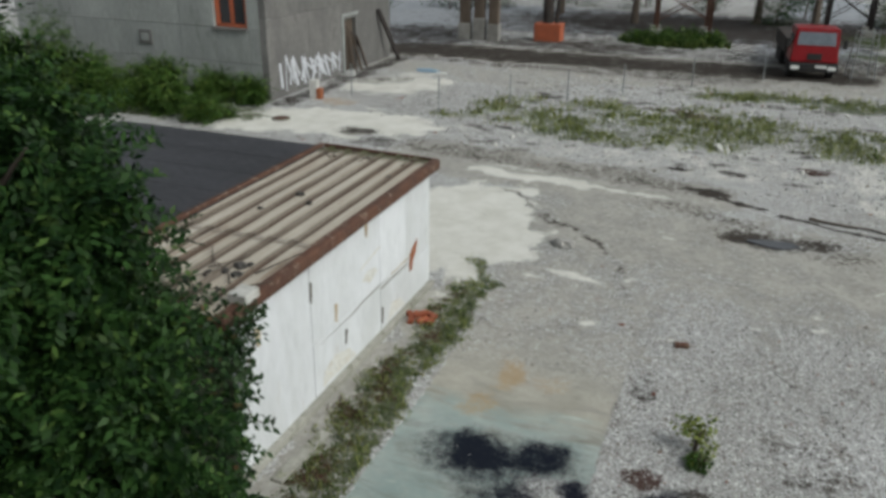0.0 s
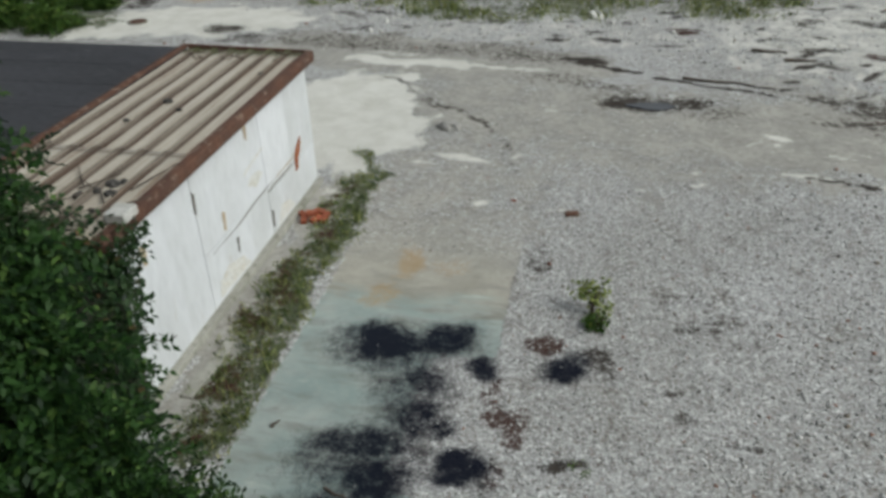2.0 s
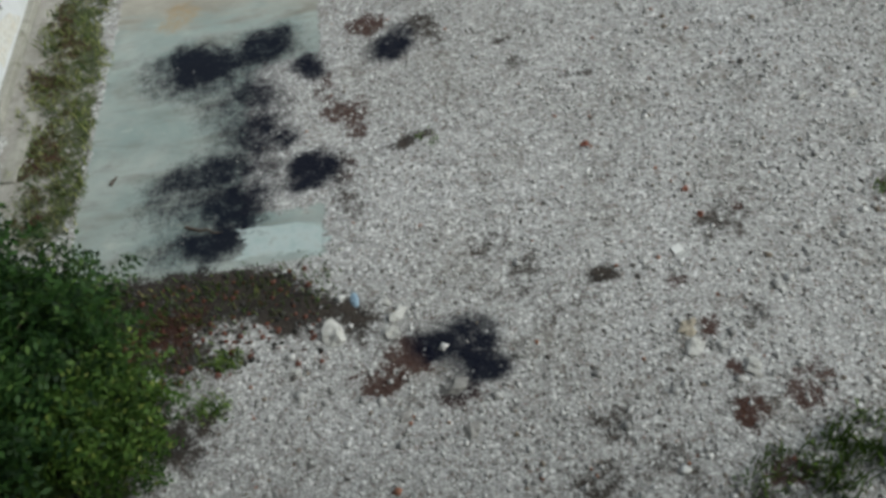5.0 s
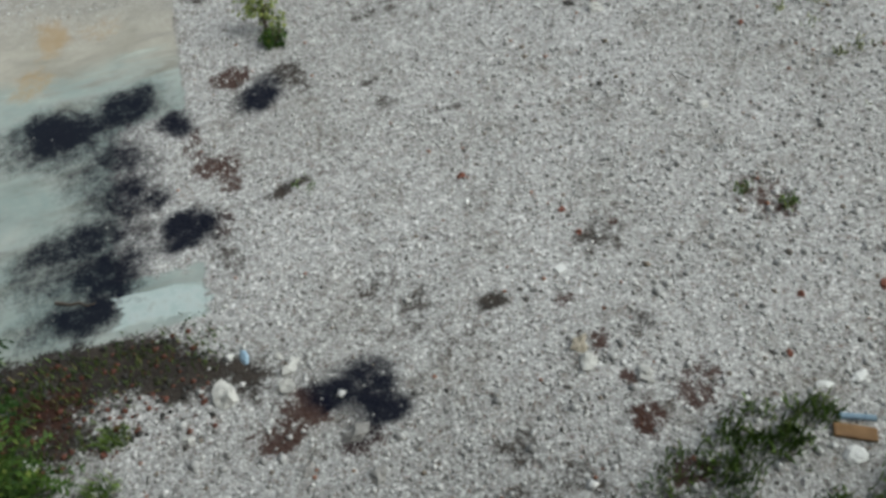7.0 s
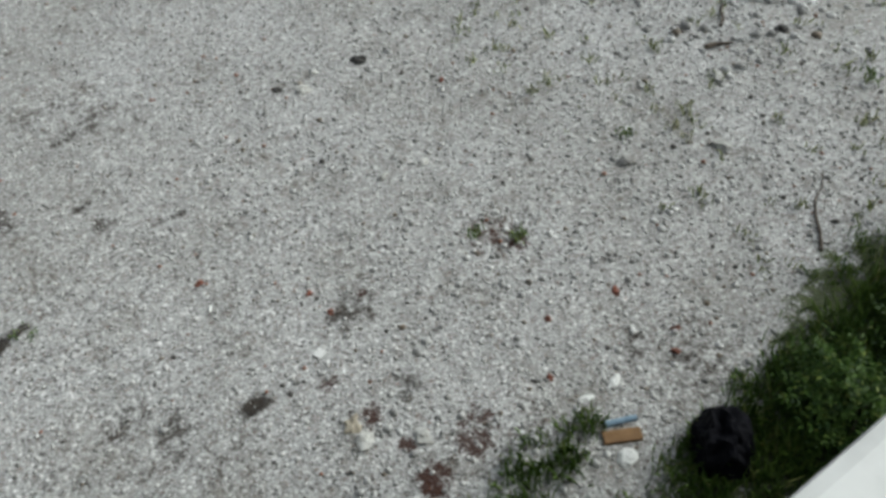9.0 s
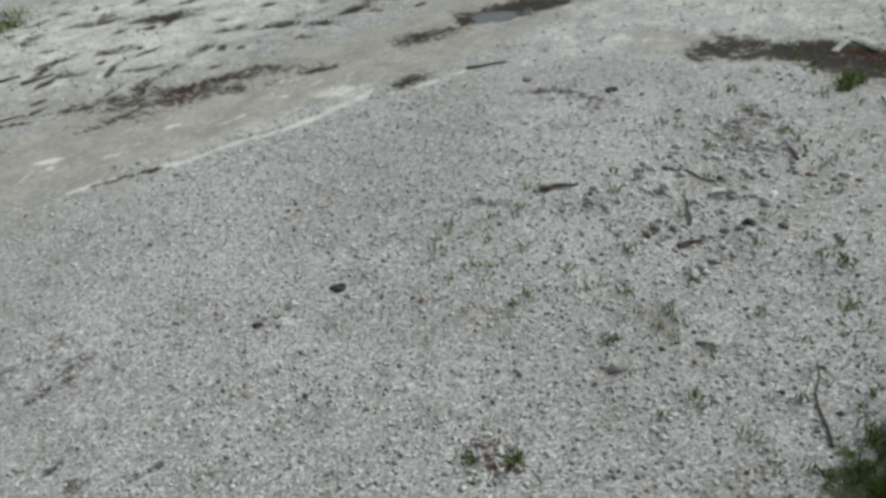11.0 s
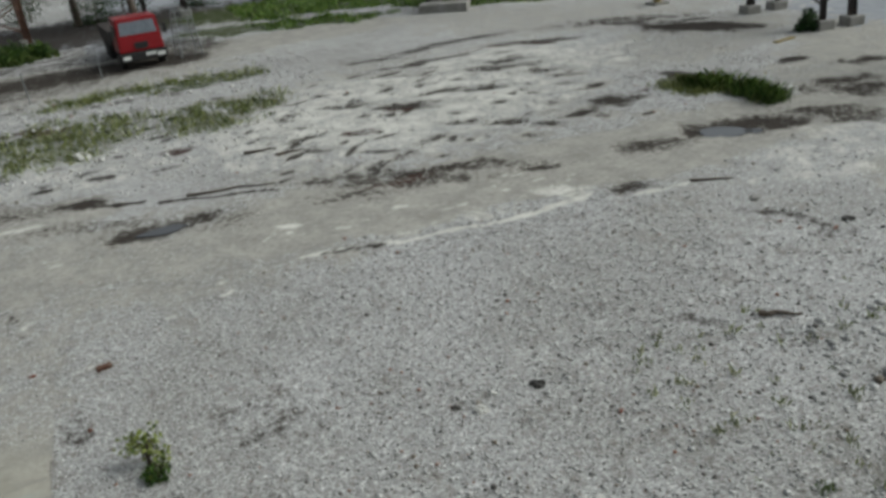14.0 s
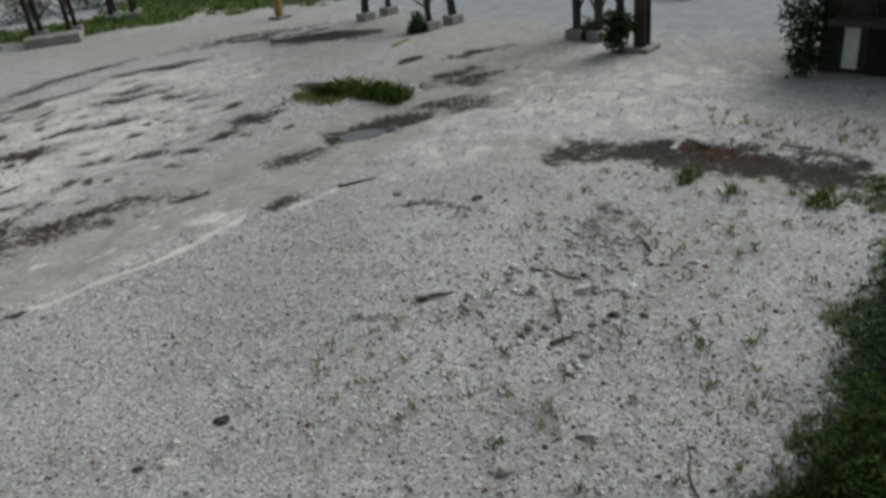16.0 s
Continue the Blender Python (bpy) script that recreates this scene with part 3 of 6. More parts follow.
patch("asphalt", -20, 31, 11, 6, 0, 0.9, 0.3)
patch("asphalt", 24, 40, 20, 4, -30, 0.9, 0.2)

gz = HEIGHT - 0.012 * LAYERS["mud"]
nx, ny = len(gx), len(gy)
ii = (np.arange(nx - 1)[:, None] * ny + np.arange(ny - 1)[None, :]).ravel()
gfaces = np.stack([ii, ii + ny, ii + ny + 1, ii + 1], 1)
far = np.clip((np.hypot(GX - 8, GY - 5) - 45) / 40, 0, 1)
gz = gz * (1 - far)


def flatten(x0, x1, y0, y1, z, edge=0.25):
    """Levels the soil under something built."""
    global gz
    d = np.maximum(np.maximum(x0 - GX, GX - x1), np.maximum(y0 - GY, GY - y1))
    f = np.clip(1 - d / edge, 0, 1)
    gz = gz * (1 - f) + z * f


flatten(1.35, 4.3, -8.2, -1.8, -0.004, 0.2)
flatten(-8, 0.3, -7.2, 0.1, -0.01)
flatten(-26, -11.4, 12.3, 24, -0.01)
ground_mesh = np_mesh("ground", np.stack([GX, GY, gz], 1), gfaces, None, True)
for attr, keys in (("soil_a", ("mud", "pale", "black", "rust")), ("soil_b", ("green", "dark", "asphalt", "ochre"))):
    a = ground_mesh.attributes.new(attr, "FLOAT_COLOR", "POINT")
    a.data.foreach_set("color", np.stack([LAYERS[k] for k in keys], 1).astype(np.float32).ravel())


def ground_z(x, y):
    i = min(max(int(np.searchsorted(gx, x)), 1), nx - 1)
    j = min(max(int(np.searchsorted(gy, y)), 1), ny - 1)
    return float(gz[i * ny + j])


def ground_material():
    m, nt, bsdf = shader("yard_soil", 0.92)
    geo = nt.nodes.new("ShaderNodeNewGeometry")
    p = geo.outputs["Position"]
    sep = nt.nodes.new("ShaderNodeSeparateXYZ")
    nt.links.new(p, sep.inputs[0])
    masks = {}
    for attr, keys in (("soil_a", ("mud", "pale", "black", "rust")), ("soil_b", ("green", "dark", "asphalt", "ochre"))):
        a = nt.nodes.new("ShaderNodeAttribute")
        a.attribute_name = attr
        s = nt.nodes.new("ShaderNodeSeparateColor")
        nt.links.new(a.outputs["Color"], s.inputs[0])
        for i, k in enumerate(keys[:3]):
            masks[k] = s.outputs[i]
        masks[keys[3]] = a.outputs["Alpha"]
    n1, n2, n3 = ntex(nt, p, 1.3, 8, 0.65, 0.3), ntex(nt, p, 7, 8, 0.7), ntex(nt, p, 30, 4, 0.7)
    n0 = ntex(nt, p, 0.22, 4, 0.6)
    s1, s2, s3 = ramp(nt, n1, 0.3, 0.7), ramp(nt, n2, 0.3, 0.7), ramp(nt, n3, 0.3, 0.7)
    rag = calc(nt, "ADD", calc(nt, "MULTIPLY", s1, 0.3), calc(nt, "ADD", calc(nt, "MULTIPLY", s2, 0.4), calc(nt, "MULTIPLY", s3, 0.3)))

    def chips(scale):
        v = node(nt, "ShaderNodeTexVoronoi", Scale=scale, Randomness=1.0)
        nt.links.new(p, v.inputs["Vector"])
        s = nt.nodes.new("ShaderNodeSeparateColor")
        nt.links.new(v.outputs["Color"], s.inputs[0])
        return s.outputs[0], s.outputs[1], v.outputs["Distance"]

    r1, r2, d1 = chips(30)
    q1, q2, d2 = chips(62)
    # crushed limestone: each chip its own grey, darker in the gaps between
    col = mix(nt, ramp(nt, r1, 0.0, 1.0), (0.34, 0.338, 0.332), (0.605, 0.605, 0.60))
    col = mix(nt, ramp(nt, r2, 0.88, 0.91), col, (0.11, 0.105, 0.10))
    col = mix(nt, ramp(nt, r2, 0.14, 0.11), col, (0.82, 0.82, 0.81))
    small = mix(nt, ramp(nt, q1, 0.1, 0.9), (0.265, 0.262, 0.256), (0.61, 0.61, 0.605))
    small = mix(nt, ramp(nt, q2, 0.92, 0.94), small, (0.2, 0.12, 0.08))
    col = mix(nt, ramp(nt, n2, 0.4, 0.6, 0.15, 0.85), col, small)
    col = mix(nt, ramp(nt, d1, 0.35, 0.62, 0.0, 0.45), col, (0.5, 0.48, 0.45), "MULTIPLY")
    col = mix(nt, ramp(nt, n0, 0.4, 0.65, 0.0, 0.35), col, (0.6, 0.585, 0.55), "MULTIPLY")
    col = mix(nt, ramp(nt, n1, 0.5, 0.75, 0.0, 0.5), col, (0.62, 0.60, 0.56), "MULTIPLY")
    blotch = calc(nt, "MULTIPLY", s2, ramp(nt, n1, 0.35, 0.7))
    col = mix(nt, ramp(nt, blotch, 0.25, 0.9, 0.0, 0.65), col, (0.55, 0.515, 0.47), "MULTIPLY")
    col = mix(nt, ramp(nt, calc(nt, "MULTIPLY", s3, s2), 0.4, 0.85, 0.0, 0.7), col, (0.38, 0.34, 0.30), "MULTIPLY")

    def lay(col, mask, colour, wob=0.7, lo=0.35, hi=0.65, top=1.0, src=None):
        f = calc(nt, "ADD", mask, calc(nt, "MULTIPLY", calc(nt, "SUBTRACT", src or rag, 0.5), wob))
        f = calc(nt, "MULTIPLY", ramp(nt, f, lo, hi, 0, top), ramp(nt, mask, 0.02, 0.12))
        return mix(nt, f, col, colour), f

    mudc = mix(nt, ramp(nt, n1, 0.3, 0.7), (0.27, 0.258, 0.232), (0.40, 0.382, 0.345))
    mudc = mix(nt, ramp(nt, n3, 0.5, 0.8, 0, 0.5), mudc, (0.2, 0.19, 0.17))
    mudc = mix(nt, ramp(nt, s2, 0.5, 1.0, 0, 0.6), mudc, (0.20, 0.186, 0.16))
    mudc = mix(nt, ramp(nt, s2, 0.25, 0.0, 0, 0.5), mudc, (0.54, 0.52, 0.475))
    col, fm = lay(col, masks["mud"], mudc, 1.1, 0.25, 0.75, 0.92)
    palec = mix(nt, ramp(nt, n1, 0.3, 0.7), (0.52, 0.505, 0.455), (0.63, 0.615, 0.57))
    palec = mix(nt, ramp(nt, n2, 0.55, 0.8, 0, 0.4), palec, (0.4, 0.38, 0.33))
    col, fp = lay(col, masks["pale"], palec, 1.2, 0.35, 0.7)
    # the concrete slab beside the shed
    def inside(lo, hi, out, soft=0.02):
        a = ramp(nt, out, lo - soft, lo + soft)
        b = ramp(nt, out, hi - soft, hi + soft, 1, 0)
        return calc(nt, "MULTIPLY", a, b)
    wob = calc(nt, "MULTIPLY", calc(nt, "SUBTRACT", calc(nt, "ADD", calc(nt, "MULTIPLY", n2, 0.5), calc(nt, "MULTIPLY", n1, 0.5)), 0.5), 0.35)
    xs, ys = calc(nt, "ADD", sep.outputs[0], wob), calc(nt, "ADD", sep.outputs[1], wob)
    a = calc(nt, "MULTIPLY", inside(1.38, 4.26, xs), ramp(nt, ys, -8.12, -8.06))
    a = calc(nt, "MULTIPLY", a, ramp(nt, calc(nt, "ADD", sep.outputs[1], calc(nt, "MULTIPLY", n1, 2.4)), -2.2, 0.6, 1, 0))
    rubble = calc(nt, "ADD", calc(nt, "MULTIPLY", ramp(nt, sep.outputs[0], 2.9, 3.7), calc(nt, "MULTIPLY", ramp(nt, sep.outputs[1], -4.4, -5.2), ramp(nt, sep.outputs[1], -7.6, -7.2))), calc(nt, "MULTIPLY", calc(nt, "SUBTRACT", n2, 0.5), 1.6))
    a = calc(nt, "MULTIPLY", a, ramp(nt, rubble, 0.35, 0.75, 1, 0))
    mp = nt.nodes.new("ShaderNodeMapping")
    mp.inputs["Scale"].default_value, mp.inputs["Rotation"].default_value = (0.7, 2.6, 1.0), (0, 0, radians(-14))
    nt.links.new(p, mp.inputs[0])
    brushed = ntex(nt, mp.outputs[0], 1.3, 8, 0.68, 0.4)
    far_end = calc(nt, "ADD", ramp(nt, sep.outputs[1], -4.9, -2.4), calc(nt, "MULTIPLY", calc(nt, "SUBTRACT", brushed, 0.5), 1.2))
    near_c = mix(nt, ramp(nt, n1, 0.3, 0.7), (0.25, 0.305, 0.29), (0.36, 0.39, 0.365))
    far_c = mix(nt, ramp(nt, n1, 0.3, 0.7), (0.31, 0.295, 0.25), (0.42, 0.395, 0.34))
    slabc = mix(nt, ramp(nt, far_end, 0.25, 0.75), near_c, far_c)
    slabc = mix(nt, ramp(nt, n2, 0.5, 0.8, 0, 0.45), slabc, (0.33, 0.32, 0.28))
    slabc = mix(nt, ramp(nt, brushed, 0.46, 0.72, 0, 0.7), slabc, (0.19, 0.19, 0.165))
    slabc = mix(nt, ramp(nt, brushed, 0.42, 0.28, 0, 0.6), slabc, (0.5, 0.51, 0.47))
    col = mix(nt, a, col, slabc)
    col, _ = lay(col, masks["ochre"], (0.36, 0.24, 0.11), 1.3, 0.2, 1.1, 0.6)
    asph = mix(nt, ramp(nt, n1, 0.3, 0.7), (0.27, 0.28, 0.30), (0.34, 0.35, 0.37))
    asph = mix(nt, ramp(nt, n3, 0.4, 0.8, 0, 0.35), asph, (0.19, 0.19, 0.2))
    col, _ = lay(col, masks["asphalt"], asph, 0.4, 0.4, 0.6)
    col, _ = lay(col, masks["dark"], mix(nt, s2, (0.014, 0.012, 0.011), (0.055, 0.045, 0.037)), 1.5, 0.25, 0.8, 0.97)
    col, _ = lay(col, masks["green"], mix(nt, s2, (0.015, 0.021, 0.008), (0.075, 0.095, 0.03)), 1.7, 0.35, 0.8, 0.9)
    col, _ = lay(col, masks["rust"], mix(nt, n3, (0.02, 0.010, 0.008), (0.085, 0.042, 0.032)), 2.0, 0.45, 0.85, 0.92)
    blackc = mix(nt, ramp(nt, r2, 0.993, 0.996), (0.005, 0.0065, 0.014), (0.12, 0.12, 0.12))
    col, fb = lay(col, masks["black"], blackc, 0.9, 0.05, 1.0, 0.98)
    # a corner of the slab that was wiped clean
    tilt = calc(nt, "ADD", ys, calc(nt, "MULTIPLY", sep.outputs[0], 0.12))
    clean = calc(nt, "MULTIPLY", inside(-7.56, -7.13, calc(nt, "ADD", tilt, calc(nt, "MULTIPLY", calc(nt, "SUBTRACT", brushed, 0.5), 0.5))), inside(3.32, 4.24, calc(nt, "ADD", xs, calc(nt, "MULTIPLY", calc(nt, "SUBTRACT", brushed, 0.5), 0.9))))
    col = mix(nt, calc(nt, "MULTIPLY", clean, ramp(nt, n2, 0.62, 0.5, 0.5, 0.95)), col, mix(nt, s2, (0.36, 0.44, 0.43), (0.50, 0.56, 0.55)))
    nt.links.new(col, bsdf.inputs["Base Color"])
    bsdf.inputs["Specular IOR Level"].default_value = 0.04
    smooth = calc(nt, "MAXIMUM", calc(nt, "MAXIMUM", fm, fp), a)
    hh = calc(nt, "MULTIPLY", calc(nt, "ADD", calc(nt, "SUBTRACT", 1.0, d1), calc(nt, "MULTIPLY", r1, 0.6)), calc(nt, "SUBTRACT", 1.05, smooth))
    hh = calc(nt, "ADD", hh, calc(nt, "MULTIPLY", n2, 0.6))
    bump(nt, bsdf, hh, 0.5, 0.018)
    return m


ground_mesh.materials.append(ground_material())
ground = tagged(new("ground", ground_mesh), "pale crushed limestone yard with mud tracks and soot stains", "ground", kind="structure")


# ---- plants ----
def leaf_quads(centres, way, normal, length, width):
    """Folded leaves: 4 corners each, from arrays."""
    side = np.cross(normal, way)
    side /= np.linalg.norm(side, axis=1, keepdims=True) + 1e-9
    a = centres
    b = centres + way * (length * 0.45)[:, None] + side * width[:, None] + normal * (length * 0.06)[:, None]
    c = centres + way * length[:, None] - normal * (length * 0.10)[:, None]
    d = centres + way * (length * 0.45)[:, None] - side * width[:, None] + normal * (length * 0.06)[:, None]
    verts = np.stack([a, b, c, d], 1).reshape(-1, 3)
    return verts, np.arange(len(verts)).reshape(-1, 4)


def unit(v):
    return v / (np.linalg.norm(v, axis=1, keepdims=True) + 1e-9)


def crown_mesh(name, clumps, count, seed, material, size=0.09, frond=0, fill=0.35):
    """Leaves over clumps (x, y, z, rx, ry, rz); frond > 0 sets that many leaflets on each stalk."""
    r = np.random.RandomState(seed)
    cl = np.array(clumps, float)
    weight = (cl[:, 3] * cl[:, 4] * cl[:, 5]) ** 0.67
    pick = r.choice(len(cl), count, p=weight / weight.sum())
    d = unit(r.randn(count, 3))
    rad = 1 - fill * r.rand(count) ** 1.5 + 0.22 * r.randn(count) * 0.5
    lump = 1 + 0.28 * np.sin(d[:, 0] * 5 + pick * 1.7) * np.cos(d[:, 2] * 6 + pick)
    base = cl[pick, :3] + d * cl[pick, 3:] * (rad * lump)[:, None]
    base[:, 2] = np.maximum(base[:, 2], 0.03)
    way = unit(d * 0.7 + r.randn(count, 3) * 0.65 + np.array([0, 0, -0.1]))
    normal = unit(d * 0.4 + r.randn(count, 3) * 0.5 + np.array([0, 0, 0.9]))
    if not frond:
        ln = size * (0.6 + 0.8 * r.rand(count))
        v, f = leaf_quads(base, way, normal, ln, ln * 0.33)
        return np_mesh(name, v, f, material)
    out = []
    stalk = size * 4.2 * (0.7 + 0.6 * r.rand(count))
    side = unit(np.cross(normal, way))
    for k in range(frond):
        t = (k // 2 + 1) / (frond / 2 + 0.5)
        sgn = 1 if k % 2 else -1
        at = base + way * (stalk * t)[:, None] - np.array([0, 0, 1]) * (stalk * 0.25 * t * t)[:, None]
        lw = unit(way * 0.55 + side * sgn + r.randn(count, 3) * 0.2)
        ln = size * (0.75 + 0.5 * r.rand(count))
        out.append(leaf_quads(at, lw, unit(normal + r.randn(count, 3) * 0.2), ln, ln * 0.24)[0])
    v = np.concatenate(out)
    return np_mesh(name, v, np.arange(len(v)).reshape(-1, 4), material)


def limbs(height, radius, spread, seed, count=7, lean=(0, 0)):
    """A tapered trunk that forks into limbs."""
    r = random.Random(seed)
    bm = bmesh.new()
    pts = [Vector((lean[0] * t * height + r.uniform(-0.08, 0.08) * t, lean[1] * t * height + r.uniform(-0.08, 0.08) * t, height * t - 0.05)) for t in (0, 0.25, 0.5, 0.75, 1)]
    for i in range(4):
        rod(pts[i], pts[i + 1], radius * (1 - 0.2 * i), radius * (0.8 - 0.2 * i) + 0.01, 9, bm)
    for k in range(count):
        t = r.uniform(0.3, 0.95)
        a = pts[0].lerp(pts[4], t)
        ang = k * 2.4 + r.uniform(-0.4, 0.4)
        far_end = a + Vector((math.cos(ang) * spread, math.sin(ang) * spread, height * 0.25)) * r.uniform(0.6, 1.0)
        mid = a.lerp(far_end, 0.5) + Vector((0, 0, 0.12))
        rod(a, mid, radius * 0.42, radius * 0.26, 6, bm)
        rod(mid, far_end, radius * 0.26, radius * 0.08, 5, bm)
    return bm


def shrub(name, x, y, height, radius, seed, material, label, category="shrub", leaves=2600, size=0.085, frond=0, group="", stretch=1.0):
    r = random.Random(seed)
    ob = thing(name, x, y, ground_z(x, y), 0, label, category, group)
    part("stems", limbs(height * 0.7, 0.025 + 0.012 * height, radius * 0.7, seed, 6), M_BARK, ob)
    clumps = []
    for i in range(12):
        a, k = r.uniform(0, 6.28), r.uniform(0.1, 0.75)
        zc = height * r.uniform(0.08, 0.8)
        s = r.uniform(0.3, 0.55) * radius
        clumps.append((math.cos(a) * k * radius * stretch, math.sin(a) * k * radius, zc, s * stretch, s, s * r.uniform(0.7, 1.1)))
    part("crown", crown_mesh("crown", clumps, leaves, seed, material, size, frond, 0.6), None, ob)
    return ob


def blades(name, x0, x1, y0, y1, count, height, seed, material, keep=None, width=0.007, spread=0.05):
    """Grass blades scattered over a stretch of ground, in tufts."""
    r = np.random.RandomState(seed)
    n = max(count // 9, 1)
    tx, ty = r.uniform(x0, x1, n), r.uniform(y0, y1, n)
    if keep is not None:
        ok = keep(tx, ty)
        tx, ty = tx[ok], ty[ok]
    tx, ty = np.repeat(tx, 9), np.repeat(ty, 9)
    k = len(tx)
    px, py = tx + r.randn(k) * spread, ty + r.randn(k) * spread
    pz = np.array([ground_z(a, b) for a, b in zip(px, py)]) - 0.01
    h = height * (0.4 + 0.8 * r.rand(k)) * np.repeat(0.35 + 0.9 * r.rand(len(tx) // 9), 9)
    ang = r.uniform(0, 6.28, k)
    lean = np.stack([np.cos(ang), np.sin(ang)], 1) * (h * r.uniform(0.1, 0.7, k))[:, None]
    w = np.stack([-np.sin(ang), np.cos(ang)], 1) * (width * (0.7 + 0.6 * r.rand(k)))[:, None]
    base = np.stack([px, py, pz], 1)
    up = lambda q, s: np.concatenate([q * s, (h * s)[:, None] * (1.0 if s < 1 else 0.92)], 1)
    z0 = np.zeros((k, 1))
    ww = np.concatenate([w, z0], 1)
    v = np.stack([base - ww, base + ww, base + up(lean, 0.55) * np.array([0.6, 0.6, 1]) + ww * 0.8, base + up(lean, 1.0), base + up(lean, 0.55) * np.array([0.6, 0.6, 1]) - ww * 0.8], 1).reshape(-1, 3)
    return np_mesh(name, v, np.arange(len(v)).reshape(-1, 5), material)


def stuff(name, mesh, label, category):
    return tagged(new(name, mesh), label, category, kind="stuff")


# the dense tree beside the shed, seen from above
tree = thing("tree", -0.9, -8.6, ground_z(-0.9, -8.6), 0, "dense dark green tree with feathery leaves overhanging the shed roof", "tree")
part("trunk", limbs(4.4, 0.14, 0.9, 3, 9), M_BARK, tree, "grey-brown trunk with forking limbs")
tree_clumps = [(0.75, 0.5, 2.7, 0.75, 0.7, 0.7), (1.1, 0.5, 1.7, 0.75, 0.7, 0.8), (1.3, 0.3, 0.8, 0.8, 0.6, 0.7), (0.2, 1.1, 2.2, 0.7, 0.6, 1.0), (-0.3, 0.3, 4.9, 1.0, 1.0, 0.8), (-1.0, 1.0, 4.3, 1.2, 1.1, 0.9), (0.3, -0.1, 4.1, 0.9, 0.8, 0.8), (0.6, -0.3, 3.0, 0.9, 0.7, 0.8),
               (1.0, -0.3, 2.0, 0.8, 0.6, 0.8), (-0.6, -0.5, 3.6, 1.3, 1.0, 1.0), (-1.5, 0.6, 3.2, 1.3, 1.2, 1.1), (0.2, 0.6, 3.3, 0.9, 0.9, 0.8),
               (-0.7, 0.4, 5.6, 0.6, 0.6, 0.5), (-1.9, 1.6, 4.6, 1.0, 1.0, 0.9), (0.1, -1.0, 2.6, 1.2, 0.7, 0.9), (-1.3, -1.0, 4.6, 1.0, 0.9, 0.9), (0.7, 0.5, 4.2, 0.6, 0.6, 0.6), (0.5, 0.4, 4.75, 0.55, 0.5, 0.45)]
part("crown", crown_mesh("crown", tree_clumps, 6200, 8, M_LEAF, 0.115, 12, 0.6), None, tree)
shrub("shrub", 0.6, -8.7, 1.5, 0.9, 12, M_LEAF, "dark green bushy shrub below the tree", leaves=1300, size=0.085, frond=8)
shrub("shrub", 1.5, -9.4, 1.4, 1.0, 13, M_LEAF, "bushy green shrub at the gravel edge", leaves=1300, size=0.085, frond=8)
shrub("shrub", 2.15, -9.95, 1.0, 0.75, 14, M_LEAF_BRIGHT, "bright green low shrub at the gravel edge", leaves=900, size=0.07, frond=8)
shrub("shrub", 1.5, -8.4, 0.6, 0.6, 15, M_LEAF_BRIGHT, "low green shrub at the slab end", leaves=2000, size=0.06)
shrub("shrub", 0.2, -10.3, 2.6, 1.4, 16, M_LEAF, "tall dark green shrub below the tree", leaves=1800, size=0.1, frond=10)
for i, (sx, sy, sh, sr) in enumerate(((-12.3, 11.9, 1.0, 0.5), (-13.9, 11.9, 1.3, 0.5), (-15.4, 10.6, 1.3, 0.9), (-15.2, 10.8, 1.7, 1.0), (-14.2, 9.6, 1.2, 1.0), (-16.6, 10.8, 1.2, 0.9), (-18.4, 10.4, 1.9, 1.1), (-20.2, 9.6, 3.2, 1.5), (-22, 9.0, 4.6, 1.9), (-15.5, 5.0, 2.4, 1.5), (-17.8, 4.6, 3.2, 1.8), (-12.0, 9.2, 0.8, 0.7), (-16.2, 8.6, 1.4, 1.1), (-18.4, 7.6, 2.2, 1.4))):
    shrub("shrub", sx, sy, sh, sr, 40 + i, M_LEAF_BRIGHT, "yellow-green bushy shrub in front of the concrete building", leaves=int(520 + 260 * sh), size=0.11, frond=7, group="shrubs by the building")
for i, (sx, sy, sh, sr) in enumerate(((11.3, -12.3, 0.5, 0.6), (12.6, -12.5, 0.9, 0.7), (14.2, -12.45, 1.6, 0.85), (15.2, -12.35, 2.7, 1.05), (17.0, -12.2, 2.3, 1.0), (19.0, -11.7, 1.6, 1.0), (21.2, -11.9, 0.9, 0.8), (23.4, -11.9, 0.9, 0.8))):
    shrub("shrub", sx, sy, sh, sr, 70 + i, M_LEAF if sh > 2 else M_LEAF_BRIGHT, "dark green shrub along the yard edge", leaves=int(700 + 420 * sh), size=0.06, frond=7, group="shrubs along the yard edge")
plant = shrub("weed_plant", 5.48, -3.55, 0.55, 0.27, 90, M_OLIVE, "yellow-green leggy weed growing from the gravel", "plant", 260, 0.075)
shrub("weed_plant", 5.56, -3.85, 0.18, 0.2, 91, M_LEAF_BRIGHT, "low bright green leafy weed on gravel", "plant", 320, 0.06)


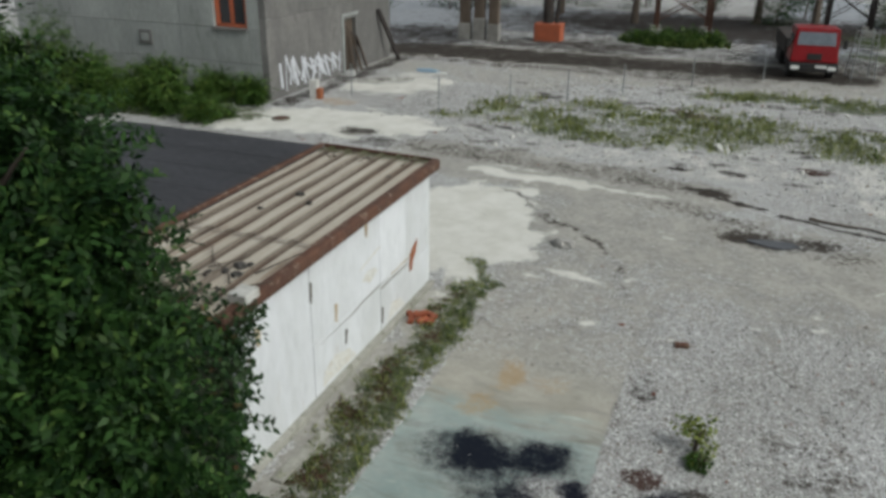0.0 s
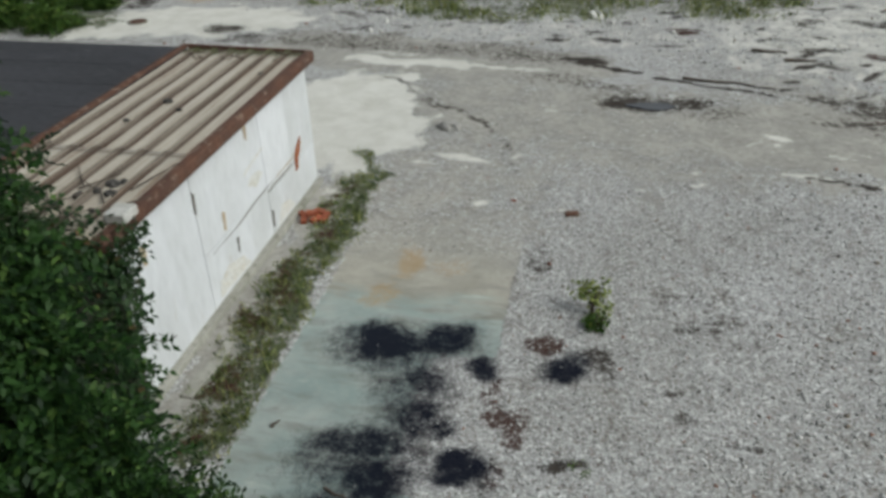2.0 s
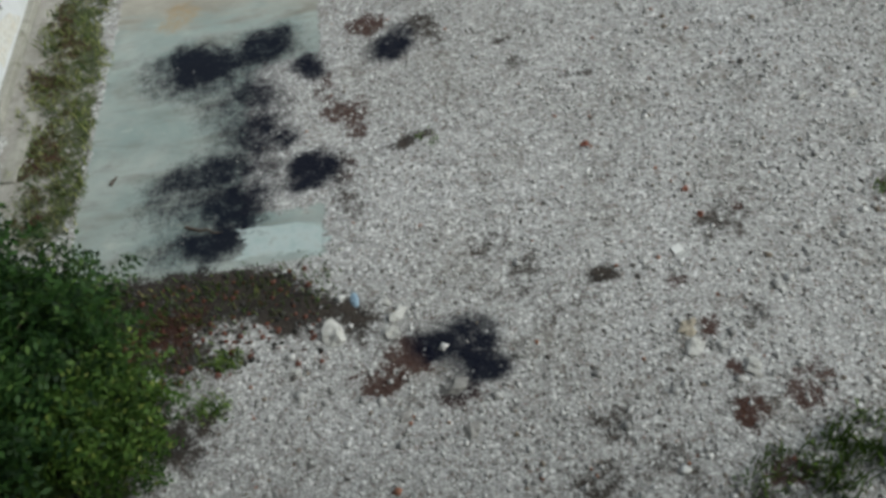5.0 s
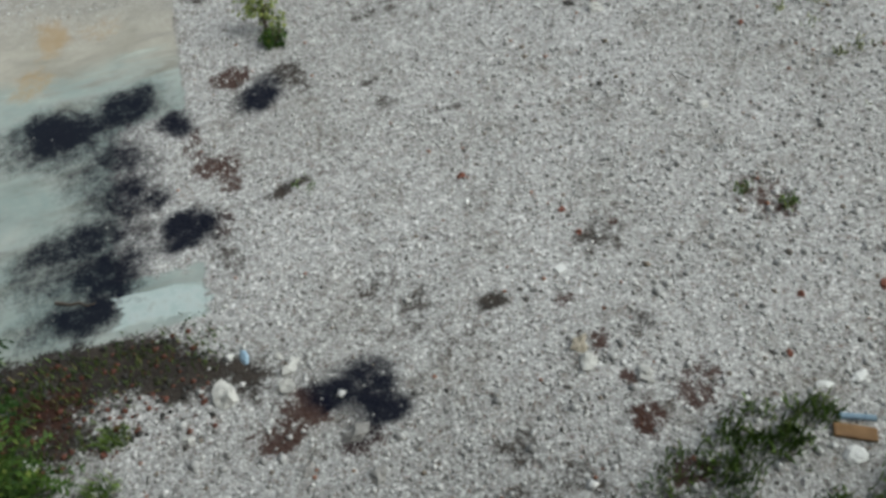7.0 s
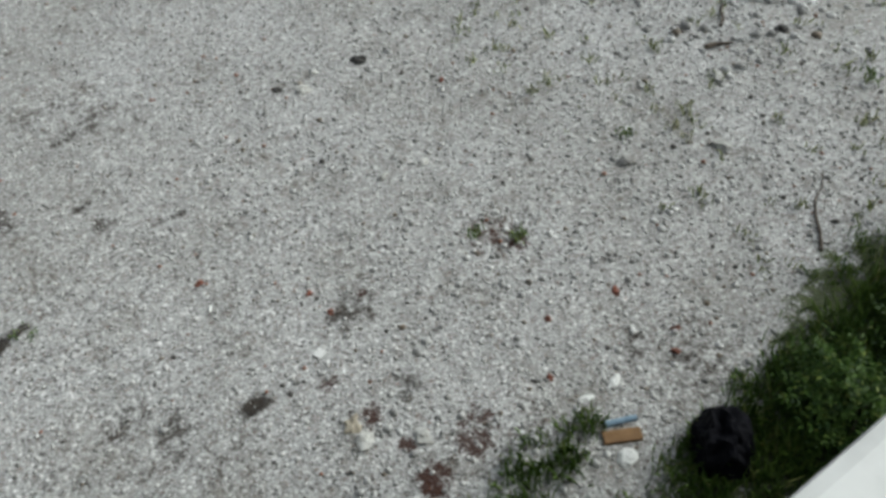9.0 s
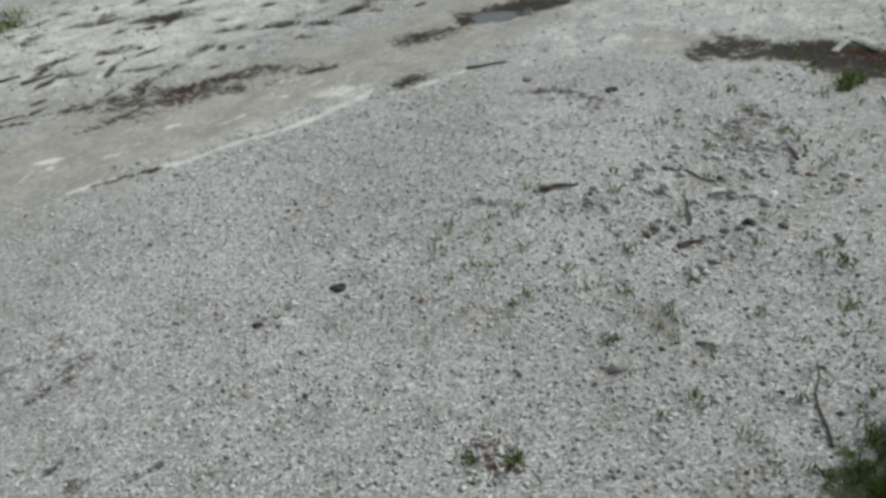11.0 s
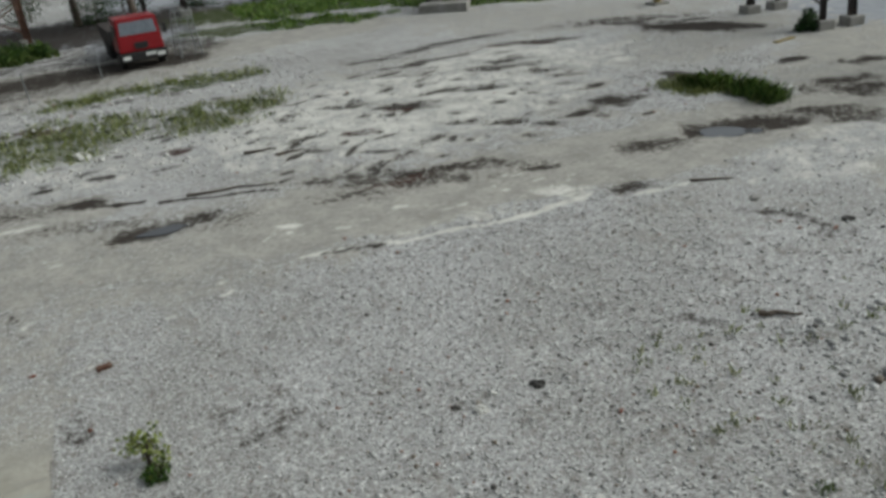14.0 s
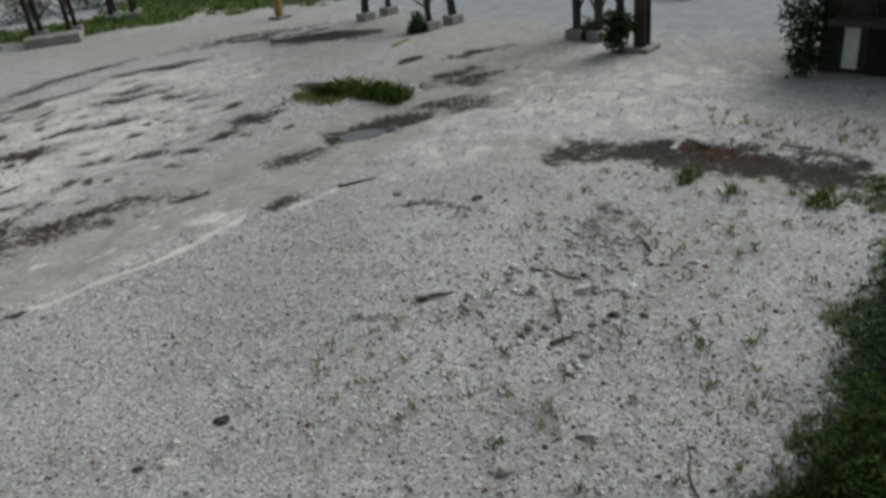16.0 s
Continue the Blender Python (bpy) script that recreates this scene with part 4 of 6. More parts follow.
# ---- the shed with the white wall ----
def corrugated(x0, x1, y0, y1, z, slope, pitch=0.36, depth=0.045):
    """One sheet of ribbed roofing with its ribs along y, a few millimetres thick."""
    n = int(round((x1 - x0) / pitch * 26))
    xs = np.linspace(x0, x1, n + 1)
    ph = (xs / pitch) % 1.0
    rib = np.clip(1.6 - np.abs(ph - 0.09) / 0.028, 0, 1) + np.clip(1.6 - np.abs(ph - 0.25) / 0.028, 0, 1)
    zs = z + slope * (xs - x0) + depth * rib
    rows = 9
    ys = np.linspace(y0, y1, rows)
    v = []
    for dz in (0.0, -0.008):
        for y in ys:
            sag = 0.004 * math.sin((y - y0) * 2.1 + x0)
            v += [(x, y, h + dz + sag) for x, h in zip(xs, zs)]
    f = []
    w, layer = n + 1, rows * (n + 1)
    for j in range(rows - 1):
        for i in range(n):
            q = j * w + i
            f.append((q, q + 1, q + w + 1, q + w))
            f.append((layer + q + w, layer + q + w + 1, layer + q + 1, layer + q))
    for i in range(n):
        f.append((layer + i, layer + i + 1, i + 1, i))
        q = (rows - 1) * w + i
        f.append((q, q + 1, layer + q + 1, layer + q))
    return np_mesh("roof_sheet", v, f)


def roof_material():
    m, nt, bsdf = shader("ribbed_sheet_rusting", 0.8)
    geo = nt.nodes.new("ShaderNodeNewGeometry")
    p = geo.outputs["Position"]
    sep = nt.nodes.new("ShaderNodeSeparateXYZ")
    nt.links.new(p, sep.inputs[0])
    mp = nt.nodes.new("ShaderNodeMapping")
    mp.inputs["Scale"].default_value = (1.0, 0.05, 1.0)
    nt.links.new(p, mp.inputs[0])
    streak, fine = ntex(nt, mp.outputs[0], 7, 7, 0.7), ntex(nt, p, 22, 6, 0.7)
    col = mix(nt, ramp(nt, streak, 0.3, 0.7), (0.50, 0.46, 0.39), (0.36, 0.31, 0.25))
    # brown valley dirt and the ribs' side shade, painted together as dark lines
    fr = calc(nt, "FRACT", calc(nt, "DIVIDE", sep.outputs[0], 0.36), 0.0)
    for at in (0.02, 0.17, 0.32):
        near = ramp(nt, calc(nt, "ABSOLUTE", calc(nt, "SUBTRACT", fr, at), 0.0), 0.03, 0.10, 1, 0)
        rib_shade_dirt = calc(nt, "MULTIPLY", near, ramp(nt, streak, 0.25, 0.55, 0.6, 1.0))
        col = mix(nt, rib_shade_dirt, col, (0.065, 0.042, 0.03))
    col = mix(nt, ramp(nt, streak, 0.56, 0.7, 0, 0.75), col, (0.2, 0.13, 0.085))
    seam = ramp(nt, calc(nt, "ABSOLUTE", calc(nt, "ADD", sep.outputs[1], 4.45), 0.0), 0.015, 0.05, 0.55, 0)
    col = mix(nt, seam, col, (0.10, 0.07, 0.05))
    col = mix(nt, ramp(nt, fine, 0.58, 0.75, 0, 0.7), col, (0.15, 0.11, 0.08))
    moss = calc(nt, "ADD", ramp(nt, sep.outputs[1], -0.7, 0.1, 0, 0.6), calc(nt, "MULTIPLY", calc(nt, "SUBTRACT", fine, 0.5), 1.4))
    col = mix(nt, ramp(nt, moss, 0.35, 0.6), col, (0.075, 0.08, 0.03))
    nt.links.new(col, bsdf.inputs["Base Color"])
    bump(nt, bsdf, fine, 0.3, 0.01)
    return m


M_ROOF = roof_material()
shed = thing("shed", 0, 0, 0, 0, "low shed with stained white wall, ribbed roof and rusty edge", "shed")
part("wall", box(-7.2, -0.03, -6.4, -0.02, -0.05, 2.36), M_PLINTH, shed)
panel_rects = ((-6.42, -4.53, 0.1, 2.4), (-4.515, -2.23, 1.02, 2.4), (-4.515, -2.225, 0.1, 1.01), (-2.215, -1.1, 0.93, 2.4), (-1.095, 0.0, 0.87, 2.4), (-2.21, 0.0, 0.1, 0.86))
for y0, y1, z0, z1 in panel_rects:
    part("panel", box(-0.03, 0.0, y0, y1, z0, z1, 0.006), M_WHITE, shed, "white limewashed panel with rust stains")
part("panel", box(-7.2, -0.03, -0.02, 0.0, 0.1, 2.4), M_WHITE, shed)
part("plinth", box(-0.02, 0.10, -6.6, 0.03, -0.1, 0.10, 0.015), M_PLINTH, shed, "narrow weathered concrete plinth")


def blot(points, thick=0.006):
    """A ragged flake on the wall plane, from (y, z) corners."""
    bm = bmesh.new()
    r = random.Random(len(points) * 7 + int(points[0][0] * 100))
    fine = []
    for (a0, b0), (a1, b1) in zip(points, points[1:] + points[:1]):
        reach = min(0.16 * math.hypot(a1 - a0, b1 - b0), 0.011)
        for t in (0, 0.25, 0.5, 0.75):
            fine.append((a0 + (a1 - a0) * t + r.uniform(-reach, reach) * (t > 0), b0 + (b1 - b0) * t + r.uniform(-reach, reach) * (t > 0)))
    vs = [bm.verts.new((0.002, a, b)) for a, b in fine]
    f = bm.faces.new(vs)
    top = bmesh.ops.extrude_face_region(bm, geom=[f])["geom"]
    bmesh.ops.translate(bm, vec=(thick, 0, 0), verts=[g for g in top if isinstance(g, bmesh.types.BMVert)])
    bmesh.ops.recalc_face_normals(bm, faces=bm.faces)
    return bm


M_FLAKE = surface("bare_rust_flake", (0.36, 0.12, 0.05), (0.22, 0.09, 0.05), 25, 0.9, big=6)
M_OCHRE = surface("ochre_seep", (0.48, 0.40, 0.28), (0.38, 0.3, 0.2), 25, 0.9, big=5)
M_SEEP = surface("faint_damp_seep", (0.63, 0.61, 0.55), (0.68, 0.68, 0.66), 18, 0.9, stain=(0.5, 0.42, 0.29), spread=(0.5, 0.8), big=4, vary=0.02)
M_SOIL = surface("dirt_seam", (0.2, 0.18, 0.15), (0.1, 0.09, 0.08), 25, 0.95, big=5)
part("rust_flake", blot(((-0.98, 0.70), (-0.86, 0.72), (-0.80, 0.92), (-0.68, 1.0), (-0.62, 1.24), (-0.74, 1.2), (-0.92, 1.08), (-1.0, 0.9))), M_FLAKE, shed, "bare rusted hole in the limewash")
part("rust_flake", blot(((-2.75, 2.1), (-2.68, 2.05), (-2.64, 2.4), (-2.78, 2.4))), M_OCHRE, shed)
part("rust_flake", blot(((-5.9, 1.75), (-5.82, 1.72), (-5.76, 2.0), (-5.9, 2.02))), M_OCHRE, shed)
part("rust_flake", blot(((-3.85, 1.1), (-3.78, 1.05), (-3.74, 1.35), (-3.83, 1.38))), M_OCHRE, shed)
part("rust_flake", blot(((-3.55, 0.55), (-3.5, 0.5), (-3.46, 0.75), (-3.54, 0.78))), M_SOIL, shed)
part("rust_flake", blot(((-4.54, 1.75), (-4.5, 1.7), (-4.46, 2.0), (-4.53, 2.08))), M_SOIL, shed)
part("crack", blot(((-4.3, 0.93), (-3.4, 0.945), (-2.5, 1.0), (-1.9, 1.0), (-1.9, 0.992), (-2.5, 0.985), (-3.4, 0.93))), M_SOIL, shed)
part("crack", blot(((-1.9, 1.0), (-1.1, 1.02), (-0.6, 1.12), (-0.6, 1.105), (-1.1, 1.0))), M_OCHRE, shed)
part("rust_flake", blot(((-2.9, 1.35), (-2.6, 1.2), (-2.3, 1.3), (-2.45, 1.42), (-2.75, 1.45)), 0.0015), M_SEEP, shed)
part("rust_flake", blot(((-3.0, 1.55), (-2.2, 1.68), (-2.2, 1.72), (-2.9, 1.62)), 0.0015), M_SEEP, shed)
part("rust_flake", blot(((-4.3, 0.16), (-3.2, 0.14), (-3.4, 0.38), (-3.9, 0.52), (-4.25, 0.42)), 0.0015), M_SEEP, shed)
part("rust_flake", blot(((-2.0, 0.14), (-1.2, 0.14), (-1.4, 0.36), (-1.8, 0.44)), 0.0015), M_SEEP, shed)
part("rust_flake", blot(((-2.22, 0.25), (-2.16, 0.2), (-2.12, 0.5), (-2.19, 0.56))), M_SOIL, shed)
for a, b in ((-6.65, -4.35), (-4.5, 0.12)):
    for k in range(3):
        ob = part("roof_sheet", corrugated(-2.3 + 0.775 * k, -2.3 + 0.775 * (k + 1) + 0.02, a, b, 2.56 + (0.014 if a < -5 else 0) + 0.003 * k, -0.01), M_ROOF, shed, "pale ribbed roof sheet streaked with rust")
part("fascia", box(0.0, 0.17, -6.7, 0.14, 2.41, 2.61, 0.05), M_RUST, shed, "flaking brown rusty roof edge")
part("fascia", beam((-2.36, -6.7, 2.61), (-2.36, 0.14, 2.61), 0.08, 0.06), M_RUST, shed)
part("flat_roof", box(-7.4, -2.33, -7.1, 0.12, 2.40, 2.585, 0.02), M_TAR, shed, "flat roof of dark tar felt")
for k in range(6):
    part("felt_seam", box(-7.4, -2.42, -6.0 + k * 1.0, -5.93 + k * 1.0, 2.585, 2.592), M_TAR, shed)
rr = random.Random(4)
part("fascia", beam((-2.3, 0.13, 2.59), (0.1, 0.13, 2.55), 0.05, 0.09), M_RUST, shed)
for k in range(16):
    a = Vector((rr.uniform(-2.2, -0.1), rr.uniform(-0.6, 0.05), 2.61))
    tagged(part("stick", rod(a, a + Vector((rr.uniform(-0.35, 0.35), rr.uniform(-0.2, 0.15), 0.015)), 0.014, 0.008, 5), M_WOOD), "short pale stick lying on the roof", "stick", "sticks on the roof")
tagged(part("concrete_block", box(-0.02, 0.24, -6.35, -6.05, 2.605, 2.73, 0.02), M_STONE), "pale broken block on the rusty roof edge", "block")
for k in range(16):
    a = Vector((rr.uniform(-1.1, -0.05), rr.uniform(-6.6, -5.5), 2.62))
    tagged(part("branch", rod(a, a + Vector((rr.uniform(-0.5, 0.5), rr.uniform(0.1, 0.8), 0.02)), 0.014, 0.007, 6), M_BARK), "dark rotten branch lying on the roof sheet", "branch", "branches on the roof")
for k, (px, py, s) in enumerate(((-0.5, -5.4, 0.10), (-0.35, -5.65, 0.09), (-0.75, -5.75, 0.08), (-0.6, -5.6, 0.07), (-0.4, -5.3, 0.06), (-0.9, -6.0, 0.08), (-0.3, -6.1, 0.07), (-1.25, -2.6, 0.07), (-0.9, -2.9, 0.05), (-1.5, -3.4, 0.05), (-0.3, -1.2, 0.05))):
    ob = part("debris", rock(s, s * 0.8, s * 0.7, k + 30), M_DARKSTONE)
    ob.location = (px, py, 2.58)
    tagged(ob, "dark clod of rotten leaves on the roof", "debris", "clods on the roof")
# ivy over the shed's corner
ivy = thing("ivy", 0, -6.4, 0, 0, "dark ivy creeping over the white shed corner", "ivy")
ivy_stem = rod((0.05, -0.2, 0), (0.05, 0.0, 1.9), 0.02, 0.012, 5)
for q0, q1 in (((0.03, 0.05, 1.75), (0.03, 0.1, 1.2)), ((0.03, 0.1, 1.2), (0.04, 0.22, 0.85)), ((0.04, 0.22, 0.85), (0.06, 0.42, 0.62)), ((0.06, 0.42, 0.62), (0.10, 0.66, 0.56))):
    rod(q0, q1, 0.010, 0.008, 5, ivy_stem)
part("stems", ivy_stem, M_BARK, ivy)
part("crown", crown_mesh("crown", [(0.1, 0.0, 2.35, 0.25, 0.5, 0.35), (0.1, -0.15, 1.9, 0.2, 0.3, 0.45), (0.1, -0.35, 1.2, 0.2, 0.25, 0.5), (-0.6, -0.2, 2.55, 0.7, 0.45, 0.2), (0.1, -0.4, 0.5, 0.25, 0.3, 0.4), (0.06, 0.1, 1.45, 0.05, 0.06, 0.3)], 2300, 17, M_IVY, 0.09, 0, 0.7), None, ivy)

# ---- the concrete building ----
hall = thing("concrete_building", 0, 0, 0, 0, "grey concrete panel building with sooty side and orange window", "building")
part("wall", box(-24, -12.0, 12.9, 23.3, 0.0, 9.0), M_DARK, hall)
part("roof", box(-24.3, -11.4, 12.3, 23.7, 9.0, 9.25, 0.02), M_TAR, hall)
part("plinth", box(-24, -11.78, 12.62, 12.9, -0.1, 0.24), M_SOIL, hall, "dark plinth")
cols = (-24.0, -21.0, -18.0, -15.6, -14.0, -12.54, -11.7)
rows_z = (0.24, 1.32, 2.63, 4.25, 5.6, 7.3, 9.0)
for i in range(6):
    for j in range(6):
        if (i, j) == (4, 2):
            continue
        part("panel", box(cols[i] + 0.008, cols[i + 1] - 0.008, 12.56 + 0.006 * ((i * 7 + j * 3) % 3), 12.9, rows_z[j] + 0.008, rows_z[j + 1] - 0.008, 0.012), M_CONC, hall, "streaked grey concrete panel")
win = part("window", box(-13.98, -12.56, 12.80, 12.84, 2.65, 4.23), M_GLASS, hall, "dark glass in an orange frame")
for x0, x1, z0, z1 in ((-13.98, -13.86, 2.65, 4.23), (-12.68, -12.56, 2.65, 4.23), (-13.33, -13.21, 2.77, 4.11), (-13.86, -12.68, 4.11, 4.23), (-13.86, -12.68, 2.65, 2.77)):
    part("frame", box(x0, x1, 12.68, 12.80, z0, z1, 0.01), M_ORANGE, win, "faded orange frame")
part("sill", box(-14.05, -12.5, 12.44, 12.7, 2.56, 2.645, 0.01), M_CONC_DARK, win)
vent = part("vent_frame", box(-17.62, -17.02, 12.50, 12.57, 1.80, 2.34, 0.02), M_CONC_DARK, hall, "square dark wall vent with grey frame")
part("vent_hole", box(-17.5, -17.14, 12.47, 12.56, 1.92, 2.22), M_CONC, vent)
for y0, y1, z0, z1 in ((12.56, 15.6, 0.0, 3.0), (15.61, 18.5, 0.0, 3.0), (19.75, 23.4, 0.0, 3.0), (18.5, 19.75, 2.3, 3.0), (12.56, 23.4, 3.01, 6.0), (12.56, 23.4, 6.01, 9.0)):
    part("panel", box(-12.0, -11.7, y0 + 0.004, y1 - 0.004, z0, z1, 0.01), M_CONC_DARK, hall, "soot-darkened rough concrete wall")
part("door_frame", box(-11.78, -11.62, 18.36, 18.52, 0, 2.42, 0.015), M_CONC, hall)
part("door_frame", box(-11.78, -11.62, 18.36, 19.9, 2.42, 2.56, 0.015), M_CONC, hall)
part("door", box(-11.92, -11.86, 18.55, 19.7, 0.02, 2.28, 0.01), M_WOOD, hall, "dark open wooden door")
for k, (y0, t0) in enumerate(((19.0, 18.85), (19.5, 19.2), (20.1, 19.7))):
    tagged(part("plank", beam((-11.35, y0, 0.02), (-11.67, t0, 2.0 - 0.25 * k), 0.22, 0.05), M_WOOD), "grey plank leaning at the doorway", "plank", "planks by the door")
tagged(part("beam", beam((-11.0, 22.9, 0.0), (-11.6, 21.9, 2.4), 0.16, 0.16), M_STEEL), "dark beam leaning against the sooty wall", "beam")
# spray-painted strokes, unreadable
M_SPRAY = surface("silver_spray_paint", (0.62, 0.63, 0.66), (0.5, 0.51, 0.55), 20, 0.6, stain=(0.25, 0.25, 0.26), spread=(0.58, 0.7), big=3, relief=0)
graf = thing("graffiti", -11.695, 13.3, 0, 0, "silver spray-painted lettering strokes on the sooty wall", "graffiti")
rg = random.Random(9)
for k in range(17):
    y = 0.1 + k * 0.29
    tall = 1.2 - 0.03 * k
    a = (0.004, y, 0.30 + rg.uniform(-0.15, 0.2))
    b = (0.004, y + rg.uniform(-0.5, 0.6), 0.35 + tall * rg.uniform(0.75, 1.05))
    part("stroke", beam(a, b, 0.006 + 0.001 * k, rg.uniform(0.06, 0.17)), M_SPRAY, graf)
    if k % 2:
        part("stroke", beam(b, (0.004, y + 0.45, 0.6), 0.005, 0.1), M_SPRAY, graf)

boll = thing("bollard", -10.45, 13.7, 0, 10, "pale chipped concrete bollard with rusty foot", "bollard")
part("post", box(-0.16, 0.16, -0.16, 0.16, -0.05, 0.72, 0.03), M_STONE, boll)
part("foot", box(0.12, 0.32, -0.2, 0.14, -0.05, 0.4, 0.04), M_FLAKE, boll, "rusty orange steel foot")
cover = thing("manhole_cover", -9.9, 10.35, 0, 0, "rusty round manhole cover in pale concrete", "manhole cover")
part("rim", rod((0, 0, -0.05), (0, 0, 0.03), 0.34, 0.33, 24), M_PLINTH, cover)
part("lid", rod((0, 0, 0.0), (0, 0, 0.045), 0.28, 0.27, 24), M_RUST, cover)
tagged(part("tarpaulin", rock(0.55, 0.18, 0.12, 77), M_BLUE), "faded blue plastic sheet crumpled on the ground", "tarpaulin").location = (-8.4, 20.4, ground_z(-8.4, 20.4))
tagged(part("white_board", box(-0.25, 0.25, -0.12, 0.12, 0, 0.05, 0.01), M_PLATE), "small white board lying on the ground", "board").location = (-7.7, 20.2, ground_z(-7.7, 20.2))
tagged(part("white_board", box(-0.2, 0.2, -0.05, 0.05, 0, 0.2, 0.01), M_PLATE), "small white board by the wall", "board").location = (-11.2, 18.2, 0)


# ---- the red truck ----
def wheel(parent, x, y, r=0.5, w=0.3):
    tyre = part("tyre", rod((x - w / 2, y, r), (x + w / 2, y, r), r, r, 28), M_BLACK, parent, "black rubber tyre")
    part("rim", rod((x - w / 2 - 0.01, y, r), (x + w / 2 + 0.01, y, r), r * 0.55, r * 0.55, 20), M_STEEL, tyre, "dark steel rim")


def cab_shell():
    """A cab-over cab: raked windscreen, tapered roof, bevelled."""
    bm = box(-1.15, 1.15, 0.0, 1.75, 0.85, 2.55)
    for v in bm.verts:
        if v.co.z > 2 and v.co.y < 0.5:
            v.co.y += 0.16
        if v.co.z > 2:
            v.co.x *= 0.90
    bmesh.ops.bevel(bm, geom=list(bm.edges), offset=0.09, segments=3, affect="EDGES", profile=0.6)
    return bm


truck = thing("truck", 7.75, 25.7, 0, 6, "red cab-over lorry with dark chassis parked in the yard", "truck")
cab = part("cab", cab_shell(), M_RED, truck, "bright red cab")
wind = bmesh.new()
for quad in (((-0.93, 0.075, 1.72), (0.93, 0.075, 1.72), (0.86, 0.145, 2.36), (-0.86, 0.145, 2.36)),):
    vs = [wind.verts.new((x, y - 0.012, z)) for x, y, z in quad]
    f = wind.faces.new(vs)
    ext = bmesh.ops.extrude_face_region(wind, geom=[f])["geom"]
    bmesh.ops.translate(wind, vec=(0, 0.03, 0), verts=[g for g in ext if isinstance(g, bmesh.types.BMVert)])
M_WIND = surface("pale_grey_windscreen", (0.17, 0.19, 0.22), (0.12, 0.14, 0.16), 12, 0.25, big=2, relief=0)
part("windscreen", wind, M_WIND, cab, "pale windscreen")
part("grille", box(-0.34, 0.34, -0.03, 0.03, 0.98, 1.32, 0.02), M_BLACK, cab, "black grille")
part("bumper", box(-1.2, 1.2, -0.16, 0.2, 0.42, 0.84, 0.05), M_BLACK, truck, "black bumper")
for sx in (-0.88, 0.88):
    part("headlight", box(sx - 0.2, sx + 0.2, -0.19, -0.14, 0.52, 0.70, 0.02), M_PLATE, truck, "pale headlight")
part("number_plate", box(0.1, 0.62, -0.185, -0.165, 0.62, 0.76), M_PLATE, truck, "white plate with no lettering")
for sx in (-1, 1):
    mir = part("mirror", box(sx * 1.34 - 0.09, sx * 1.34 + 0.09, 0.0, 0.06, 1.6, 2.05, 0.02), M_BLACK, cab, "black mirror")
    part("mirror_arm", rod((sx * 1.05, 0.15, 2.1), (sx * 1.34, 0.04, 2.0), 0.018), M_BLACK, mir)
    part("side_window", box(sx * 1.10 - 0.03, sx * 1.10 + 0.03, 0.45, 1.3, 1.7, 2.2, 0.02), M_GLASS, cab)
part("chassis", box(-0.45, 0.45, 0.3, 6.6, 0.62, 0.88), M_BLACK, truck)
part("bed", box(-1.2, 1.2, 2.1, 6.7, 0.95, 1.75, 0.04), M_STEEL, truck, "dark low cargo bed")
for y in (0.9, 4.6, 5.8):
    for sx in (-0.98, 0.98):
        wheel(truck, sx, y)


truck.scale = (0.86, 0.86, 0.86)


# ---- steel trestles and posts behind the yard ----
def trestle(name, x, y, wx, wy, rz, label, height=9.0, material=None, spread=1.0):
    material = material or M_STEEL
    ob = thing(name, x, y, 0, rz, label, "steel tower", "steel towers")
    corners = [(-wx / 2, -wy / 2), (wx / 2, -wy / 2), (wx / 2, wy / 2), (-wx / 2, wy / 2)]
    tops = [(a * spread, b * spread) for a, b in corners]
    for (a, b), (c, d) in zip(corners, tops):
        part("footing", box(a - 0.32, a + 0.32, b - 0.32, b + 0.32, -0.1, 0.34, 0.03), M_FOOT, ob, "weathered concrete footing")
        bm = bmesh.new()
        for s in (-0.09, 0.09):
            beam((a + s, b, 0.3), (c + s, d, height), 0.03, 0.22, bm)
        beam((a, b, 0.3), (c, d, height), 0.18, 0.03, bm)
        part("leg", bm, material, ob)
    for k in range(4):
        n = (k + 1) % 4
        levels = 5
        for j in range(levels):
            t0, t1 = 0.06 + 0.94 * j / levels, 0.06 + 0.94 * (j + 1) / levels
            pt = lambda i, t: (corners[i][0] + (tops[i][0] - corners[i][0]) * t, corners[i][1] + (tops[i][1] - corners[i][1]) * t, 0.3 + (height - 0.3) * t)
            part("brace", beam(pt(k, t0), pt(n, t1), 0.07, 0.05), material, ob)
            part("brace", beam(pt(n, t0), pt(k, t1), 0.07, 0.05), material, ob)
    return ob


trestle("steel_tower", 32.0, 11.8, 1.3, 4.5, -8, "dark lattice steel tower leg on concrete footings", spread=0.7)
trestle("steel_tower", 32.3, 2.4, 1.5, 0.9, 0, "dark lattice steel tower leg on concrete footings")
trestle("steel_tower", 23.9, 28.6, 1.7, 1.6, -35, "dark lattice steel tower on a concrete base", M_STEEL and 9.0)
trestle("steel_tower", 28.2, 29.6, 1.1, 1.2, -35, "dark lattice steel tower in the grass")
trestle("steel_tower", 0.9, 37.5, 3.0, 1.8, 10, "rusty lattice steel tower standing in weeds", 9.0, M_RUST)
trestle("steel_tower", 10.2, 42.0, 2.4, 1.6, 0, "dark lattice steel tower behind the lorry")
post = thing("steel_column", 30.75, -0.2, 0, 0, "thick dark steel column with a shrub at its foot", "column")
bm = bmesh.new()
